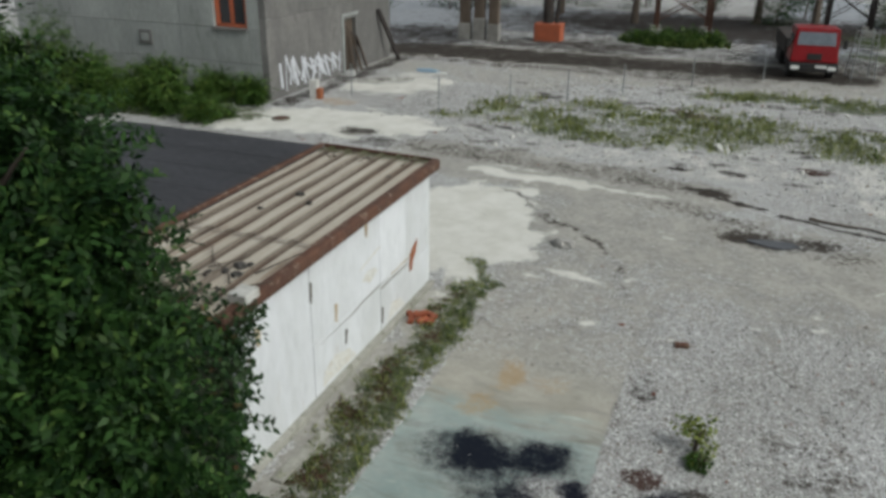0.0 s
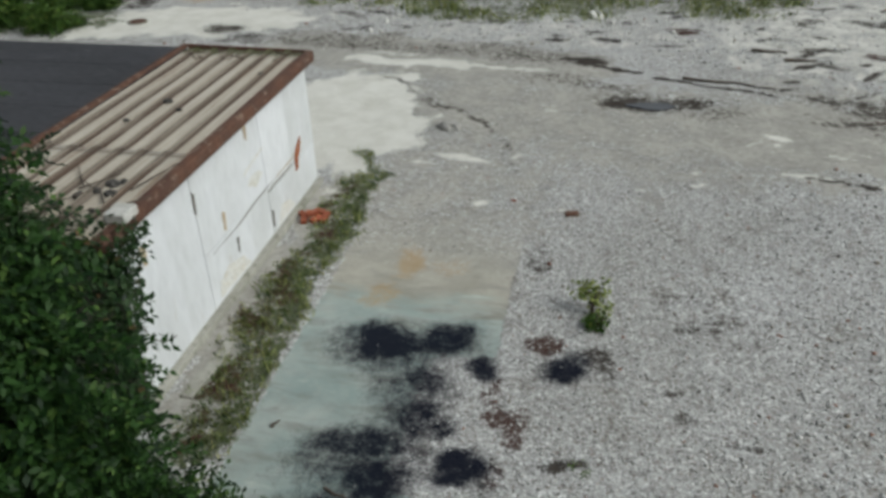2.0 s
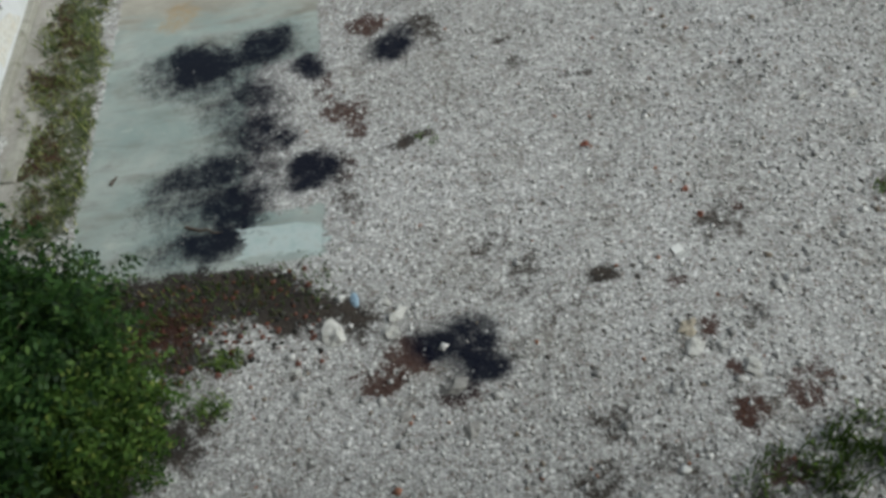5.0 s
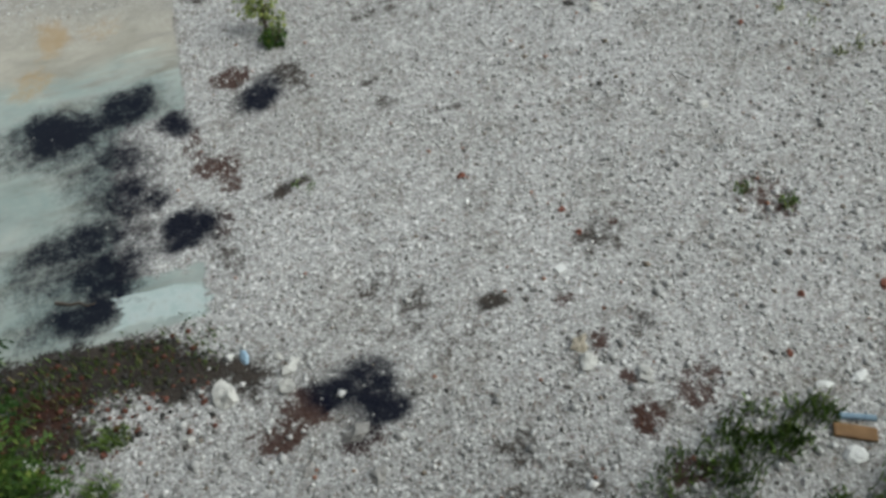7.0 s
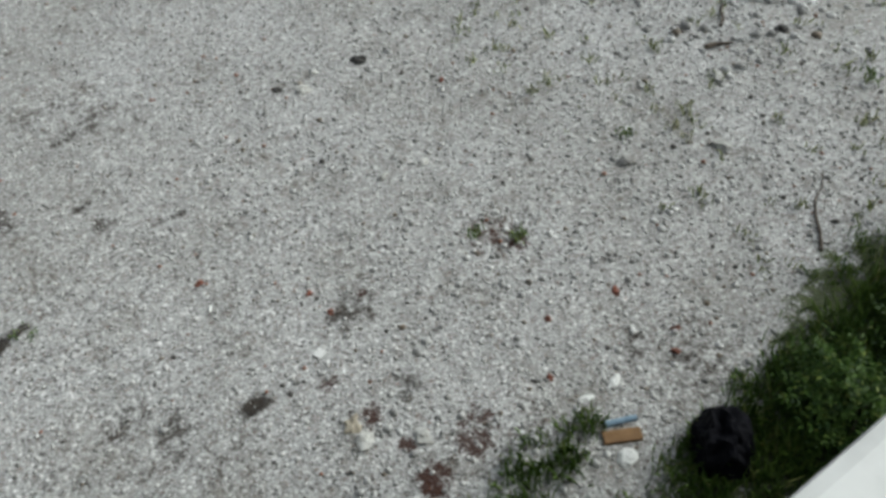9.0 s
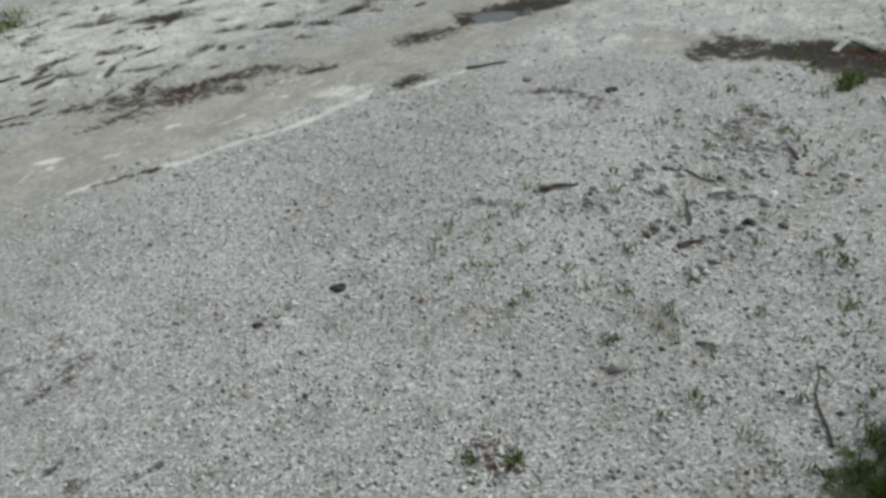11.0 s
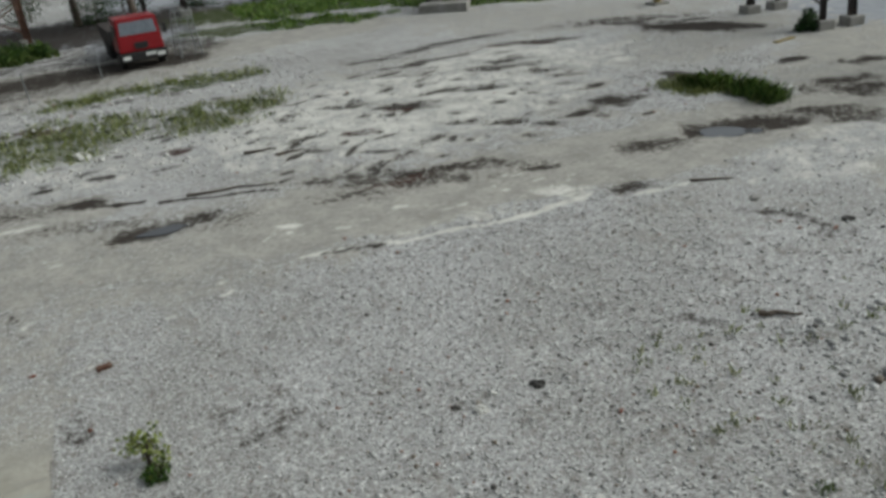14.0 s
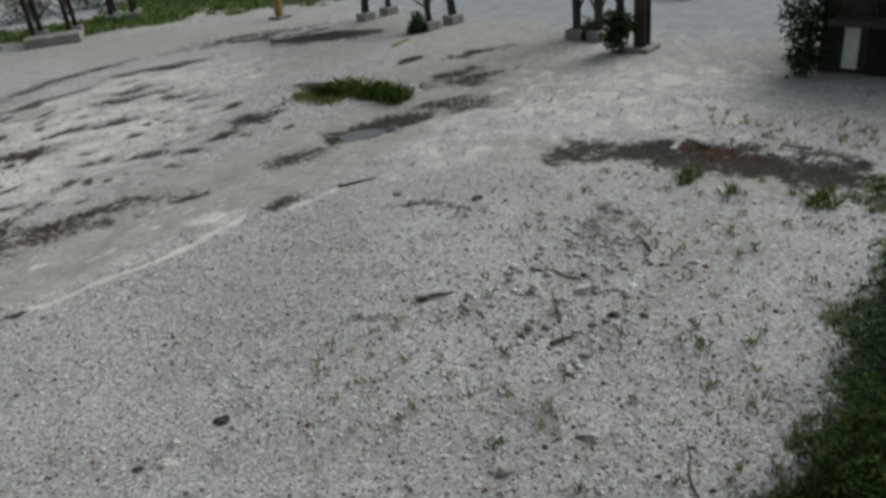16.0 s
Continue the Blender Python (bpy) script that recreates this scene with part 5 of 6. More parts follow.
for s in (-0.17, 0.17):
    beam((s, 0, 0.1), (s, 0, 9), 0.05, 0.42, bm)
beam((0, 0, 0.1), (0, 0, 9), 0.3, 0.04, bm)
part("shaft", bm, M_STEEL, post)
part("footing", box(-0.45, 0.45, -0.45, 0.45, -0.1, 0.15, 0.03), M_FOOT, post)
shrub("shrub", 30.2, 0.3, 1.6, 0.6, 201, M_LEAF, "grey-green shrub at the steel column", leaves=2600, size=0.12)
shrub("shrub", 31.6, 2.4, 0.6, 0.9, 202, M_LEAF, "low dark weeds round the tower footing", leaves=1400, size=0.1)
shrub("shrub", 30.6, 9.9, 0.9, 0.5, 203, M_LEAF, "dark weeds round the tower footing", leaves=1200, size=0.1)
yp = thing("marker_post", 30.8, 19.3, 0, 0, "short faded yellow post on a footing", "post")
part("post", rod((0, 0, 0), (0, 0, 1.5), 0.2, 0.2, 14), M_YELLOW, yp)
part("foot", box(-0.4, 0.4, -0.4, 0.4, -0.1, 0.1, 0.02), M_FOOT, yp)
base = thing("plinth_block", 23.2, 27.3, 0, -35, "broad stained concrete base under the tower", "base")
part("block", box(-1.3, 1.3, -0.6, 0.6, -0.1, 0.42, 0.05), M_FOOT, base)
col2 = thing("steel_column", -5.7, 31.6, 0, 0, "dark steel column on an orange painted base", "column")
part("shaft", rod((-0.1, 0, 0.9), (-0.1, 0, 9), 0.3, 0.3, 16), M_STEEL, col2)
part("shaft", rod((0.42, 0, 0.9), (0.42, 0, 9), 0.1, 0.1, 10), M_STEEL, col2)
part("base", box(-0.75, 0.75, -0.5, 0.5, -0.1, 0.95, 0.05), M_ORANGE, col2, "chipped orange painted concrete base")
for k, px in enumerate((-10.2, -9.35, -8.5)):
    lg = thing("loading_post", px, 30.2, 0, 0, "dark timber post with pale lower sleeve", "post", "posts by the road")
    part("shaft", box(-0.28, 0.28, -0.2, 0.2, 0.7, 8.0, 0.03), M_WOOD, lg)
    part("sleeve", box(-0.33, 0.33, -0.25, 0.25, -0.1, 0.9 + 0.3 * (k % 2), 0.03), M_FOOT, lg)
for k, (px, py) in enumerate(((-2.4, 41.0), (-8, 44), (5.0, 44), (8.3, 40.5))):
    t = thing("tree", px, py, 0, 0, "roadside tree with dark bark", "tree", "roadside trees")
    part("trunk", limbs(6.5, 0.26, 1.9, 300 + k, 8), M_BARK, t)
    part("crown", crown_mesh("crown", [(0, 0, 6.4, 2.2, 2.2, 1.5), (0.9, 0.4, 5.6, 1.5, 1.4, 1.0), (-0.9, -0.3, 5.8, 1.5, 1.5, 1.1)], 3500, 310 + k, M_LEAF, 0.17, 0, 0.6), None, t)
for k, (px, py, h, r) in enumerate(((6.2, 44.5, 2.0, 1.6), (-20, 40, 3.5, 2.4), (-16, 43, 3.2, 2.4), (-12.5, 46, 3.4, 2.4), (-8, 49, 3.2, 2.2), (-3, 50, 3.2, 2.4), (2.0, 50, 3.0, 2.3), (8.0, 48.5, 3.0, 2.2), (12.5, 45, 2.6, 2.0), (16.5, 42, 2.4, 1.8), (21, 40, 2.4, 2.0), (25.5, 37, 2.2, 1.8), (-1.0, 33.2, 0.5, 0.9), (0.4, 33.0, 0.6, 1.0), (1.9, 33.4, 0.6, 1.0), (3.0, 33.9, 0.5, 0.8), (29.5, 36.5, 2.2, 1.6), (32.0, 34.5, 2.2, 1.7), (34.5, 32.0, 2.0, 1.5))):
    shrub("shrub", px, py, h, r, 330 + k, M_LEAF_BRIGHT if py < 35 and h < 1 else M_LEAF, "bushy green undergrowth by the road", leaves=1900, size=0.13, group="roadside undergrowth")

# ---- the hut at the yard's far edge ----
hut = thing("hut", 31.4, -7.6, 0, 0, "dark overgrown hut with steps and a pale panel", "hut")
part("wall", box(-1.2, 4.5, -4.0, 1.6, 0.0, 3.2), M_STEEL, hut)
part("roof", box(-1.5, 4.8, -4.3, 1.9, 3.2, 3.35, 0.02), M_TAR, hut)
part("panel", box(-1.26, -1.21, 0.55, 0.95, 0.15, 1.3, 0.02), M_PLATE, hut, "pale upright panel")
part("door", box(-1.25, -1.21, -0.6, 0.35, 0.0, 2.0, 0.02), M_DARK, hut)
for k in range(7):
    part("slat", beam((-1.3, -3.6 + 0.75 * k, 1.5), (-1.3, -3.2 + 0.75 * k, 3.2), 0.07, 0.07), M_STEEL, hut)
part("canopy", box(-2.0, -1.2, -4.0, 1.2, 1.45, 1.6, 0.02), M_STEEL, hut)
shrub("shrub", 29.7, -5.9, 2.6, 1.0, 340, M_LEAF, "dark climbing shrub on the hut corner", leaves=3200, size=0.11)
shrub("shrub", 30.1, -8.6, 1.2, 0.8, 341, M_LEAF, "dark shrub along the hut wall", leaves=2000, size=0.11)


def car(x, y, rz, label):
    ob = thing("car", x, y, 0, rz, label, "car", "parked cars")
    low = box(-0.88, 0.88, -2.1, 2.1, 0.32, 0.92, 0.12)
    body = part("body", low, M_BLACK, ob)
    top = box(-0.78, 0.78, -1.2, 1.4, 0.88, 1.45)
    for v in top.verts:
        if v.co.z > 1.2:
            v.co.x *= 0.8
            v.co.y *= 0.7
    part("cabin", top, M_GLASS, ob)
    for yy in (-1.3, 1.3):
        for sx in (-0.8, 0.8):
            wheel(ob, sx, yy, 0.2583, 0.2)
    for sx in (-0.62, 0.62):
        part("headlight", box(sx - 0.16, sx + 0.16, -2.13, -2.08, 0.62, 0.76, 0.02), M_PLATE, ob)


car(41.2, 2.2, 80, "dark car parked on the asphalt")
car(42.6, 5.2, 80, "dark car parked on the asphalt")

# ---- wire cage and fence posts ----
cage = thing("wire_cage", 9.8, 27.0, 0, 10, "grey open wire-mesh cage standing on gravel", "cage")
for sx in (-0.5, 0.5):
    for sy in (-0.5, 0.5):
        part("post", rod((sx, sy, 0), (sx * 0.7, sy * 0.7, 2.1), 0.03), M_GALV, cage)
for k in range(7):
    z = 0.1 + 0.32 * k
    w = 0.5 - 0.15 * z / 2.1
    for a, b in (((-w, -w), (w, -w)), ((w, -w), (w, w)), ((w, w), (-w, w)), ((-w, w), (-w, -w))):
        part("wire", rod((*a, z), (*b, z), 0.014, None, 5), M_GALV, cage)
for k, (px, py) in enumerate(((-5.2, 13.6), (-3.0, 15.3), (-1.2, 17.0), (0.6, 19.0), (-9.3, 14.6), (3.0, 22.0), (5.8, 24.6))):
    tagged(part("fence_post", rod((0, 0, -0.05), (0, 0, 1.25), 0.025, 0.025, 7), M_GALV), "thin grey wire-fence post standing on gravel", "fence post", "fence posts").location = (px, py, ground_z(px, py))

# ---- puddles ----
def puddle(x, y, rx, ry, rz, seed, label):
    pts = []
    for k in range(40):
        a = k / 40 * 2 * math.pi
        q = 1 + 0.3 * noise.noise(Vector((math.cos(a) * 1.5 + seed, math.sin(a) * 1.5, seed))) + 0.12 * math.sin(3 * a + seed)
        pts.append((math.cos(a) * rx * q, math.sin(a) * ry * q))
    bm = bmesh.new()
    f = bm.faces.new([bm.verts.new((a, b, 0)) for a, b in pts])
    ext = bmesh.ops.extrude_face_region(bm, geom=[f])["geom"]
    bmesh.ops.translate(bm, vec=(0, 0, -0.03), verts=[g for g in ext if isinstance(g, bmesh.types.BMVert)])
    bmesh.ops.recalc_face_normals(bm, faces=bm.faces)
    ob = part("puddle", bm, M_WATER)
    ob.matrix_basis = pose(x, y, ground_z(x, y) + 0.04, 0, 0, rz)
    tagged(ob, label, "puddle", kind="structure")


puddle(20.4, 2.55, 0.75, 0.42, -30, 2, "shallow grey puddle on the muddy track")
puddle(6.45, 5.0, 0.55, 0.2, 0, 5, "shallow dark puddle on the muddy track")

# ---- the flat roof from which the yard is seen ----
house = thing("near_building", 0, 0, 0, 0, "plain rendered building with a flat roof and white parapet cap", "building")
part("wall", box(-4, 13, -13.95, -13.6, -0.1, 5.7), M_CONC, house)
part("wall", box(-4, -3.7, -20, -13.95, -0.1, 5.7), M_CONC, house)
part("wall", box(12.7, 13.0, -20, -13.95, -0.1, 5.7), M_CONC, house)
part("wall", box(-4, 13, -20.3, -20, -0.1, 5.7), M_CONC, house)
part("roof", box(-3.7, 12.7, -20, -13.95, 4.7, 4.9), M_TAR, house)
part("sill", box(-4.1, 13.1, -14.0, -13.19, 5.70, 5.80, 0.02), M_PLATE, house, "white painted parapet cap")


# ---- loose stones, rubbish and weeds ----
def lay(name, shape, material, x, y, rz, label, category, group="", sink=0.01, smooth=False):
    ob = part(name, shape, material, None, "", smooth)
    ob.matrix_basis = pose(x, y, ground_z(x, y) - sink, 0, 0, rz)
    return tagged(ob, label, category, group)


for k, (px, py, s, mat_, lab) in enumerate((
        (4.89, -9.17, 0.10, M_STONE, "white stone"), (4.97, -8.97, 0.09, M_STONE, "white stone"), (4.32, -9.08, 0.13, M_STONE, "large flat pale stone"),
        (4.86, -8.8, 0.05, M_STONE, "small white stone"), (7.71, -9.82, 0.10, M_STONE, "white stone"), (7.69, -9.60, 0.10, M_TAN, "tan stone"),
        (8.15, -10.1, 0.09, M_STONE, "white stone"), (3.95, -9.45, 0.06, M_STONE, "small pale stone"), (5.45, -9.85, 0.11, M_GREYSTONE, "grey stone"),
        (4.95, -10.05, 0.08, M_GREYSTONE, "grey stone"), (5.55, -10.3, 0.08, M_GREYSTONE, "tan stone"), (10.8, -4.65, 0.11, M_DARKSTONE, "dark stone"),
        (9.84, -4.78, 0.10, M_STONE, "white stone"), (10.15, -4.5, 0.06, M_STONE, "white stone"), (9.55, -4.55, 0.07, M_DARKSTONE, "dark stone"),
        (12.3, -8.5, 0.12, M_GREYSTONE, "grey angular stone"), (16.05, -6.36, 0.22, M_STONE, "large pale rock"), (16.55, -7.1, 0.18, M_STONE, "pale rock"),
        (16.4, -7.0, 0.16, M_STONE, "pale flat rock"), (9.75, -6.9, 0.07, M_STONE, "white stone"), (10.3, -7.0, 0.08, M_STONE, "pale stone"),
        (14.4, -8.0, 0.12, M_STONE, "pale stone"), (13.4, -9.0, 0.11, M_STONE, "pale stone"), (16.0, -7.8, 0.1, M_DARKSTONE, "dark stone"),
        (17.9, -1.2, 0.13, M_GREYSTONE, "brownish stone"), (24.1, 4.2, 0.3, M_STONE, "pale boulder by the grass"), (18.5, -3.0, 0.12, M_DARKSTONE, "dark stone"),
        (2.05, 3.0, 0.25, M_GREYSTONE, "grey stone"), (4.1, 9.9, 0.12, M_STONE, "pale stone"), (5.3, 11.8, 0.2, M_STONE, "white rubble stone"), (4.9, 12.4, 0.25, M_STONE, "white rubble stone"))):
    lay("stone", rock(s, s * 0.8, s * 0.6, k + 1, 0.45), mat_, px, py, k * 47, lab + " lying on the gravel", "stone", "loose stones")
lay("white_tile", box(-0.055, 0.055, -0.05, 0.05, 0, 0.03, 0.005), M_PLATE, 7.85, -8.7, 20, "square white tile piece on gravel", "tile")
for k, (px, py) in enumerate(((0.35, -1.3), (0.5, -1.5), (0.28, -1.55), (0.55, -1.25), (0.42, -1.4), (0.62, -1.45), (0.2, -1.38))):
    b = part("brick", box(-0.12, 0.12, -0.055, 0.055, 0, 0.065, 0.006), M_BRICK)
    b.matrix_basis = pose(px, py, 0.0 + (0.075 if k == 4 else 0), 0, 12 if k == 4 else 0, k * 53)
    tagged(b, "broken orange brick in a small heap by the shed", "brick", "brick heap")
for k, (px, py) in enumerate(((8.15, -7.95), (11.45, -5.75), (10.75, -9.9), (9.95, -9.75), (10.7, -10.8), (10.9, -10.6), (9.5, -10.3), (7.25, -7.1), (18.2, -8.3), (4.75, -2.3), (8.2, -8.3), (3.9, -0.2))):
    lay("brick_piece", rock(0.035 + 0.012 * (k % 3), 0.035, 0.03, k + 60, 0.4), M_CHIP, px, py, k * 31, "small chip of red brick on gravel", "brick piece", "brick chips", 0.005)
lay("brick_piece", box(-0.12, 0.12, -0.06, 0.06, 0, 0.07, 0.012), M_RUST, 5.0, -0.6, 10, "reddish brick lying on gravel", "brick piece", "brick chips")
# black sheet, cardboard and paper at the yard edge
def crumple(sx, sy, sz, seed):
    bm = bmesh.new()
    bmesh.ops.create_icosphere(bm, subdivisions=4, radius=1.0)
    for v in bm.verts:
        q = 1 + 0.22 * noise.noise(v.co * 2.1 + Vector((seed, 0, 0))) + 0.13 * abs(noise.noise(v.co * 5 + Vector((0, seed, 0))))
        v.co = Vector((v.co.x * sx * q, v.co.y * sy * q, max(v.co.z, -0.2) * sz * q))
    low = min(v.co.z for v in bm.verts)
    for v in bm.verts:
        v.co.z -= low
    return bm


def folded_sack(sx, sy, sz, seed):
    """A slumped sack with creases and a drawn-in top."""
    bm = bmesh.new()
    bmesh.ops.create_icosphere(bm, subdivisions=4, radius=1.0)
    off = Vector((seed, 2.0 * seed, 0.5))
    for v in bm.verts:
        c = v.co.copy()
        ridge = 1 - 2 * abs(noise.noise(c * 1.7 + off)) - 0.7 * abs(noise.noise(c * 3.9 + off))
        square = (max(abs(c.x), abs(c.y), abs(c.z)) + 0.35) / 1.35
        q = (0.82 + 0.24 * ridge) / (0.35 + 0.65 * square)
        pinch = 1 - 0.35 * max(c.z, 0) ** 2
        v.co = Vector((c.x * sx * q * pinch, c.y * sy * q * pinch, max(c.z, -0.25) * sz * q))
    low = min(v.co.z for v in bm.verts)
    for v in bm.verts:
        v.co.z -= low
    return bm


lay("plastic_sack", folded_sack(0.27, 0.33, 0.36, 3), M_PLASTIC, 10.2, -11.78, -42, "crumpled black plastic sack lying in the weeds", "sack")
lay("cardboard", box(-0.19, 0.17, -0.07, 0.06, 0.005, 0.05, 0.014), M_CARD, 9.62, -11.17, -28, "torn brown cardboard at the yard edge", "cardboard")
lay("paper_scrap", crumple(0.1, 0.08, 0.04, 7), M_PLATE, 9.5, -11.35, 0, "crumpled white paper at the yard edge", "paper")
lay("bottle", rod((-0.15, 0, 0.03), (0.15, 0.02, 0.03), 0.03, 0.028, 12), M_BLUE, 9.70, -11.06, -26, "pale blue plastic bottle on gravel", "bottle")
for k, (px, py, w) in enumerate(((9.62, -10.68, 0.085), (9.96, -10.7, 0.10), (7.2, -7.5, 0.045), (4.55, -8.72, 0.09), (2.5, -9.25, 0.1), (3.1, -9.7, 0.07), (17.0, -7.6, 0.12))):
    lay("paper_scrap", crumple(w, w * 0.45, 0.03, k + 20), M_PLATE if k != 3 else M_BLUE, px, py, k * 40 - 20, "torn pale scrap lying on the gravel", "paper", "paper scraps")


def stick(x, y, length, rz, radius, seed, label, mat_=None):
    r = random.Random(seed)
    bm, a = bmesh.new(), Vector((-length / 2, 0, radius))
    for k in range(5):
        b = Vector((-length / 2 + length * (k + 1) / 5, r.uniform(-0.07, 0.07) * length, radius))
        rod(a, b, radius * (1 - 0.13 * k), radius * (0.87 - 0.13 * k), 7, bm)
        a = b
    lay("branch", bm, mat_ or M_BARK, x, y, rz, label, "branch", "fallen branches", 0.0)


stick(14.92, -5.0, 0.65, -35, 0.05, 1, "thick broken branch lying on gravel")
stick(16.67, -6.4, 1.1, -75, 0.025, 2, "thin dry branch on gravel")
stick(15.75, -6.9, 1.0, 40, 0.025, 3, "thin dry branch on gravel")
stick(18.4, -7.0, 0.7, 50, 0.035, 4, "dark branch on gravel")
stick(17.9, 0.1, 0.9, -30, 0.04, 5, "dark stick at the slab edge")
stick(15.0, -7.52, 0.4, -20, 0.045, 6, "short dark branch on gravel")
stick(2.9, -7.5, 0.45, -20, 0.018, 7, "thin bent stick on the sooty slab")
stick(1.75, -6.55, 0.14, 60, 0.025, 8, "small dark stick on the slab")
stick(9.6, 9.3, 0.9, -8, 0.05, 9, "dark broken timber on gravel")
stick(10.3, 8.6, 0.8, 0, 0.05, 10, "dark broken timber on gravel")
stick(8.3, 6.6, 2.2, -14, 0.04, 11, "long dark timber lying on gravel")
stick(13.4, -10.4, 1.3, 40, 0.018, 12, "thin dry twig on gravel")
slat_ = lay("timber_plank", box(-0.09, 0.09, -0.7, 0.5, 0, 0.05, 0.01), M_PLINTH, 0.45, -5.6, -4, "pale weathered plank beside the shed plinth", "plank")
for k, (px, py, rz) in enumerate(((23.3, -5.2, 10), (23.6, -5.6, 70), (23.9, -7.2, 20), (24.3, -7.6, 100))):
    lay("broken_panel", box(-0.34, 0.34, -0.07, 0.07, 0, 0.05, 0.015), M_GREYSTONE, px, py, rz, "pale broken concrete strip in dark soil", "concrete piece", "broken strips")
lay("plank", box(-0.5, 0.5, -0.1, 0.1, 0, 0.06, 0.01), M_YELLOW, 28.8, 9.2, 10, "short yellow plank on the track", "plank")


def scatter_stones(name, x0, x1, y0, y1, count, lo, hi, seed, material, keep=None):
    """Loose chips as one mesh of small uneven octahedra."""
    r = np.random.RandomState(seed)
    px, py = r.uniform(x0, x1, count), r.uniform(y0, y1, count)
    if keep is not None:
        ok = keep(px, py)
        px, py = px[ok], py[ok]
    k = len(px)
    ix = np.clip(np.searchsorted(gx, px), 1, nx - 1)
    iy = np.clip(np.searchsorted(gy, py), 1, ny - 1)
    pz = gz[ix * ny + iy]
    s = lo + (hi - lo) * r.rand(k) ** 3
    ang = r.uniform(0, 6.28, k)
    unit_v = np.array([(1, 0, 0), (0.2, 0.8, 0.1), (-0.9, 0.15, 0), (-0.1, -0.9, 0.05), (0.1, 0.1, 0.75), (0, 0, -0.5)])
    v = np.repeat(unit_v[None], k, 0) * (0.7 + 0.6 * r.rand(k, 6, 1)) * s[:, None, None]
    c, sn = np.cos(ang)[:, None], np.sin(ang)[:, None]
    vx, vy = v[:, :, 0] * c - v[:, :, 1] * sn, v[:, :, 0] * sn + v[:, :, 1] * c
    v = np.stack([vx + px[:, None], vy + py[:, None], v[:, :, 2] + pz[:, None] + s[:, None] * 0.15], 2).reshape(-1, 3)
    tri = np.array([(0, 1, 4), (1, 2, 4), (2, 3, 4), (3, 0, 4), (1, 0, 5), (2, 1, 5), (3, 2, 5), (0, 3, 5)])
    f = (np.arange(k)[:, None, None] * 6 + tri[None]).reshape(-1, 3)
    return np_mesh(name, v, f, material)


def chip_material():
    m, nt, bsdf = shader("limestone_chips", 0.9)
    geo = nt.nodes.new("ShaderNodeNewGeometry")
    r = geo.outputs["Random Per Island"]
    col = mix(nt, ramp(nt, r, 0.0, 0.8), (0.25, 0.245, 0.235), (0.60, 0.595, 0.58))
    col = mix(nt, ramp(nt, r, 0.90, 0.91), col, (0.09, 0.08, 0.075))
    col = mix(nt, ramp(nt, r, 0.955, 0.96), col, (0.20, 0.16, 0.12))
    col = mix(nt, ramp(nt, r, 0.985, 0.988), col, (0.28, 0.11, 0.06))
    col = mix(nt, ramp(nt, ntex(nt, geo.outputs["Position"], 40, 3), 0.4, 0.7, 0, 0.35), col, (0.3, 0.29, 0.27))
    nt.links.new(col, bsdf.inputs["Base Color"])
    return m


def on_gravel(x, y):
    ix, iy = np.clip(np.searchsorted(gx, x), 1, nx - 1), np.clip(np.searchsorted(gy, y), 1, ny - 1)
    q = ix * ny + iy
    slab = (x > 1.3) & (x < 4.3) & (y > -8.15) & (y < -2.2) & ~((x > 3.2) & (y < -4.9) & (y > -7.3))
    busy = np.maximum.reduce([LAYERS[k][q] for k in ("mud", "pale", "asphalt", "black", "dark", "green")])
    shed_area = (x < 0.2) & (y < 0.2)
    return ~slab & ~shed_area & (np.random.RandomState(1).rand(len(x)) > busy * 1.2)


M_CHIPS = chip_material()
stuff("gravel", scatter_stones("gravel", 1, 16, -13.4, 4.5, 58000, 0.007, 0.034, 71, M_CHIPS, on_gravel), "loose pale limestone chips", "gravel")
stuff("gravel", scatter_stones("gravel", 8, 27, -11.5, 14, 22000, 0.010, 0.055, 72, M_CHIPS, on_gravel), "loose pale limestone chips", "gravel")
stuff("gravel", scatter_stones("gravel", -8, 14, 8, 24, 15000, 0.012, 0.07, 73, M_CHIPS, on_gravel), "loose pale limestone rubble", "gravel")

stuff("gravel", scatter_stones("gravel", 14.5, 18.5, -8.2, -5.4, 420, 0.02, 0.11, 74, M_CHIPS), "scattered pale rubble pieces", "rubble")
stuff("gravel", scatter_stones("gravel", 3.5, 9.5, -11.5, -8.5, 300, 0.015, 0.07, 75, M_CHIPS), "scattered pale rubble pieces", "rubble")
stuff("gravel", scatter_stones("gravel", 11, 20, -10, -2, 900, 0.012, 0.06, 76, M_CHIPS), "scattered rubble pieces", "rubble")
stuff("gravel", scatter_stones("gravel", -4, 11, 10, 22, 700, 0.03, 0.13, 77, M_STONE), "white rubble lumps among weeds", "rubble")
stuff("gravel", scatter_stones("gravel", 1.5, 4.4, -9.3, -8.15, 260, 0.012, 0.05, 79, M_DARKSTONE), "dark clods in damp soil", "rubble")
stuff("litter", scatter_stones("litter", 1.5, 4.2, -9.4, -8.2, 320, 0.012, 0.05, 111, M_CHIP), "reddish dry scraps in damp soil", "litter")
# grasses
def dense(layer, low=0.35):
    def keep(x, y):
        ix, iy = np.clip(np.searchsorted(gx, x), 1, nx - 1), np.clip(np.searchsorted(gy, y), 1, ny - 1)
        return LAYERS[layer][ix * ny + iy] > low
    return keep


def mound(x, y):
    return dense("green", 0.15)(x, y) & (fbm(x, y, 2.2, 63, 3) > 0.42)


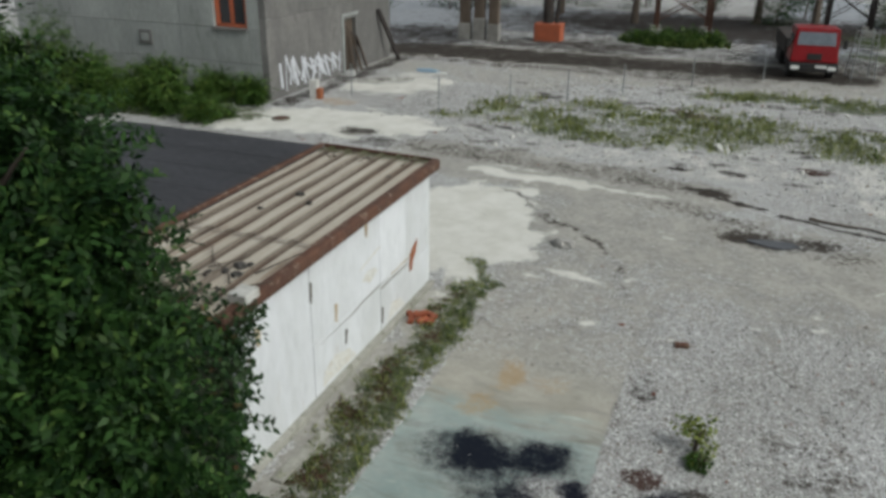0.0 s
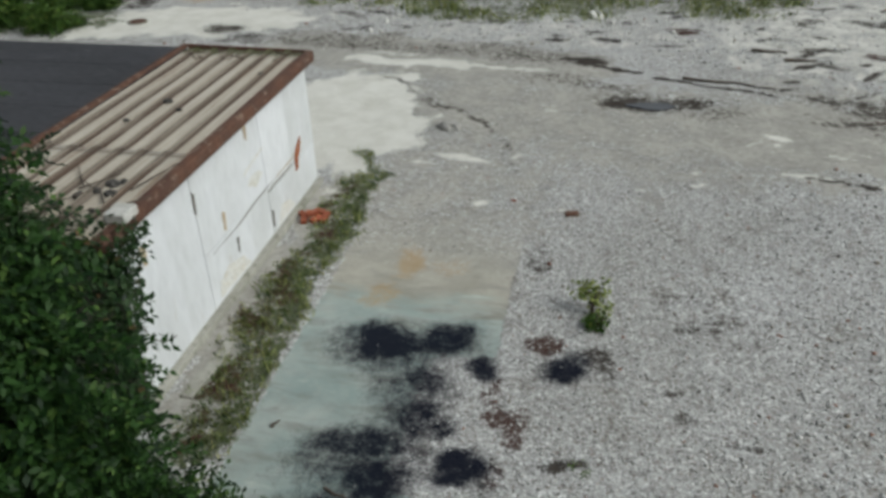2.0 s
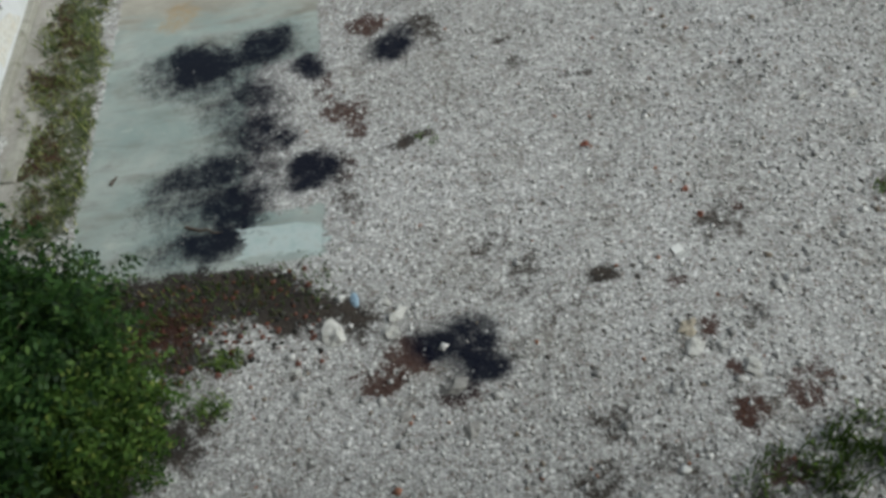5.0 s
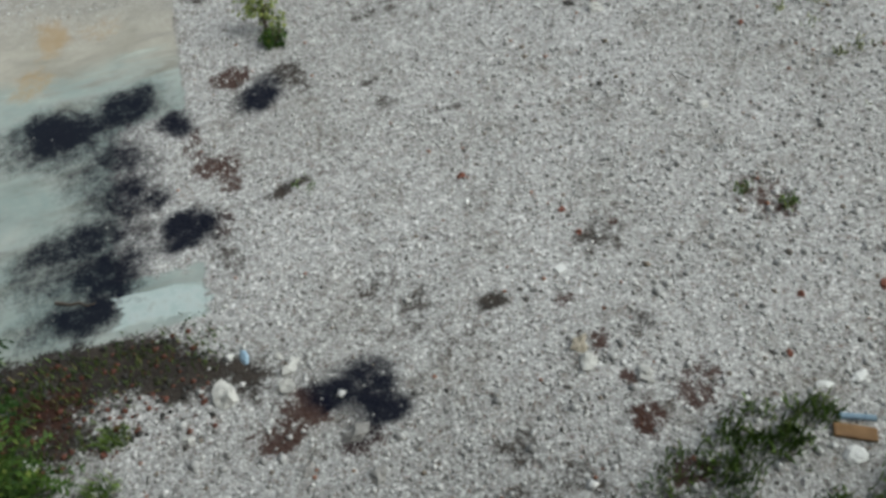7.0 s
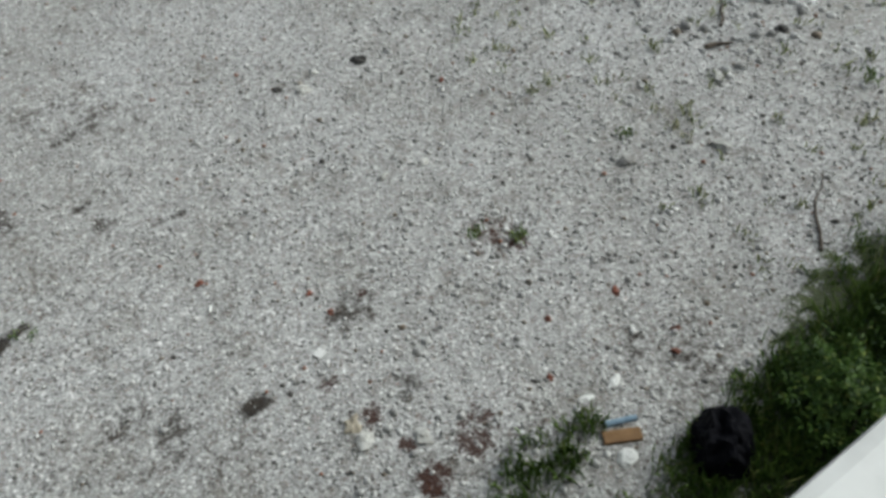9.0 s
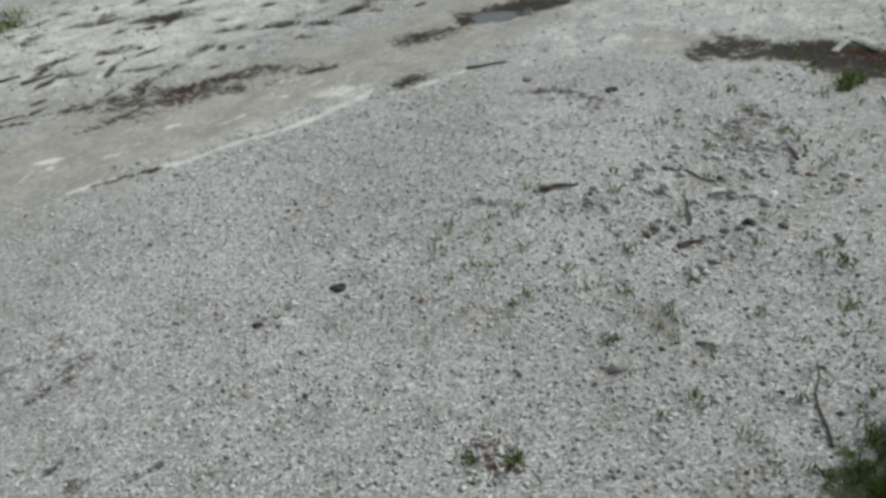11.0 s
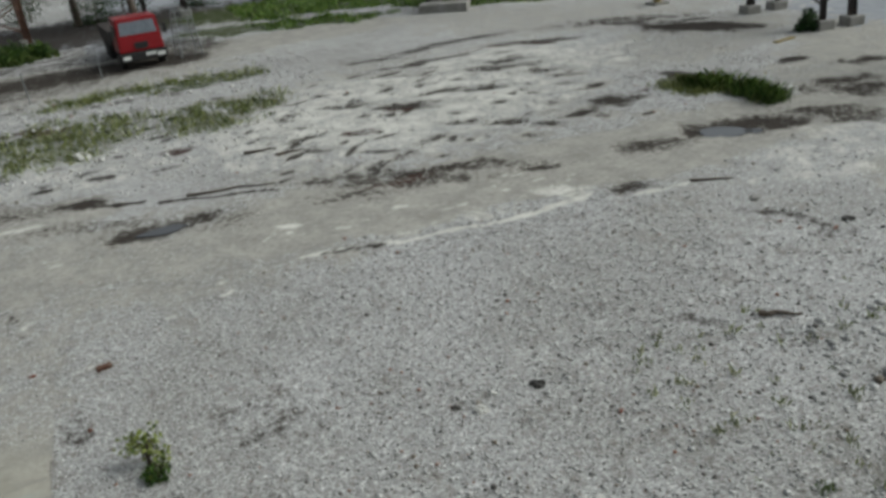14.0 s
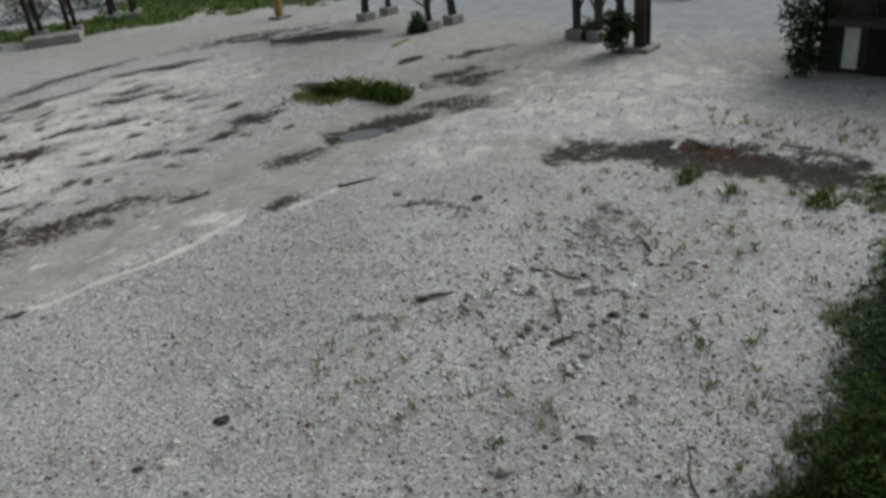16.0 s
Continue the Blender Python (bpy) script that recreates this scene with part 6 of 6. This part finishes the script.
def patchy(x, y):
    return dense("green", 0.12)(x, y) & (fbm(x, y, 3.1, 61, 3) > 0.495) & (fbm(x, y, 0.6, 67, 3) > 0.44)


stuff("grass", blades("grass", 0.15, 1.6, -7.2, 1.6, 3500, 0.14, 80, M_WEED, dense("green", 0.2), 0.005), "straggly yellow-green weeds along the shed", "weeds")
stuff("grass", blades("grass", 0.15, 1.5, -7.2, 1.6, 5500, 0.085, 81, M_GRASS, dense("green", 0.4)), "mossy green grass strip along the shed", "grass")
stuff("grass", blades("grass", -1, 4.6, -11.5, -8.0, 9000, 0.14, 82, M_GRASS, dense("green", 0.4)), "green weeds at the slab end", "grass")
stuff("grass", blades("grass", 1.3, 4.3, -8.75, -8.2, 1300, 0.11, 112, M_GRASS, None, 0.007, 0.1), "low dark weeds along the slab end", "grass")
stuff("grass", blades("grass", 1.3, 3.2, -9.3, -8.7, 400, 0.11, 113, M_GRASS, None, 0.007, 0.1), "low dark weeds in damp soil", "grass")
stuff("grass", blades("grass", 8.0, 25, -13.3, -9.2, 26000, 0.16, 83, M_TURF, dense("green", 0.3)), "green weeds along the yard edge", "grass")
stuff("grass", blades("grass", 8.8, 14.5, -13.2, -11.4, 11000, 0.22, 89, M_TURF, dense("green", 0.25)), "bright green weeds around the sack", "grass")
stuff("grass", blades("grass", -5, 12, 11.5, 22, 44000, 0.27, 84, M_WEED, patchy, 0.008, 0.2), "straggly yellow-green weeds in rubble", "weeds")
stuff("grass", blades("grass", 22.6, 23.9, 3.7, 6.8, 2600, 0.46, 85, M_TURF, mound, 0.006, 0.12), "tall green grass clump beside the puddle", "grass")
stuff("grass", blades("grass", 22.4, 24.0, 3.5, 7.0, 4200, 0.36, 108, M_GRASS, mound, 0.006, 0.14), "darker low grass in the clump beside the puddle", "grass")
stuff("grass", blades("grass", 21.8, 22.9, 5.6, 7.4, 1500, 0.2, 109, M_WEED, None, 0.008, 0.2), "yellowing grass at the end of the clump", "grass")
stuff("grass", blades("grass", -5, 12, 11.5, 22, 14000, 0.2, 110, M_GRASS, patchy, 0.009, 0.15), "low green weeds in rubble", "weeds")
stuff("grass", blades("grass", 14, 48, 17, 44, 52000, 0.28, 86, M_TURF, dense("green", 0.45), 0.035, 0.2), "rough green lawn behind the yard", "grass")
stuff("grass", blades("grass", -3, 5, 31, 36, 6000, 0.4, 87, M_GRASS, dense("green", 0.5), 0.03), "green weeds under the tower", "grass")
stuff("grass", blades("grass", 12, 26, -11.2, -4.5, 2600, 0.17, 88, M_WEED, None, 0.007), "thin sparse weeds on the gravel", "weeds")
for k, (px, py, w, h, n) in enumerate(((8.1, -11.15, 0.45, 0.16, 300), (8.8, -10.85, 0.25, 0.2, 160), (9.3, -11.9, 0.5, 0.2, 500), (10.8, -12.1, 0.6, 0.24, 700), (3.25, -9.2, 0.12, 0.12, 200), (3.15, -9.7, 0.12, 0.12, 200), (12.6, -8.1, 0.08, 0.12, 60), (15.9, -9.3, 0.14, 0.24, 18), (16.4, -9.8, 0.16, 0.24, 18), (21.5, -6.3, 0.4, 0.22, 260), (21.7, -9.1, 0.5, 0.25, 260), (21.2, -7.5, 0.2, 0.3, 60), (10.1, -8.3, 0.06, 0.14, 36), (10.45, -8.65, 0.08, 0.12, 54), (5.5, -6.66, 0.12, 0.07, 60), (9.05, -11.05, 0.2, 0.2, 240), (8.5, -11.1, 0.25, 0.2, 240), (9.4, -10.88, 0.15, 0.2, 120))):
    stuff("grass", blades("grass", px - w, px + w, py - w * 0.6, py + w * 0.6, n, h, 95 + k, M_TURF), "small green weed tuft on gravel", "weeds")
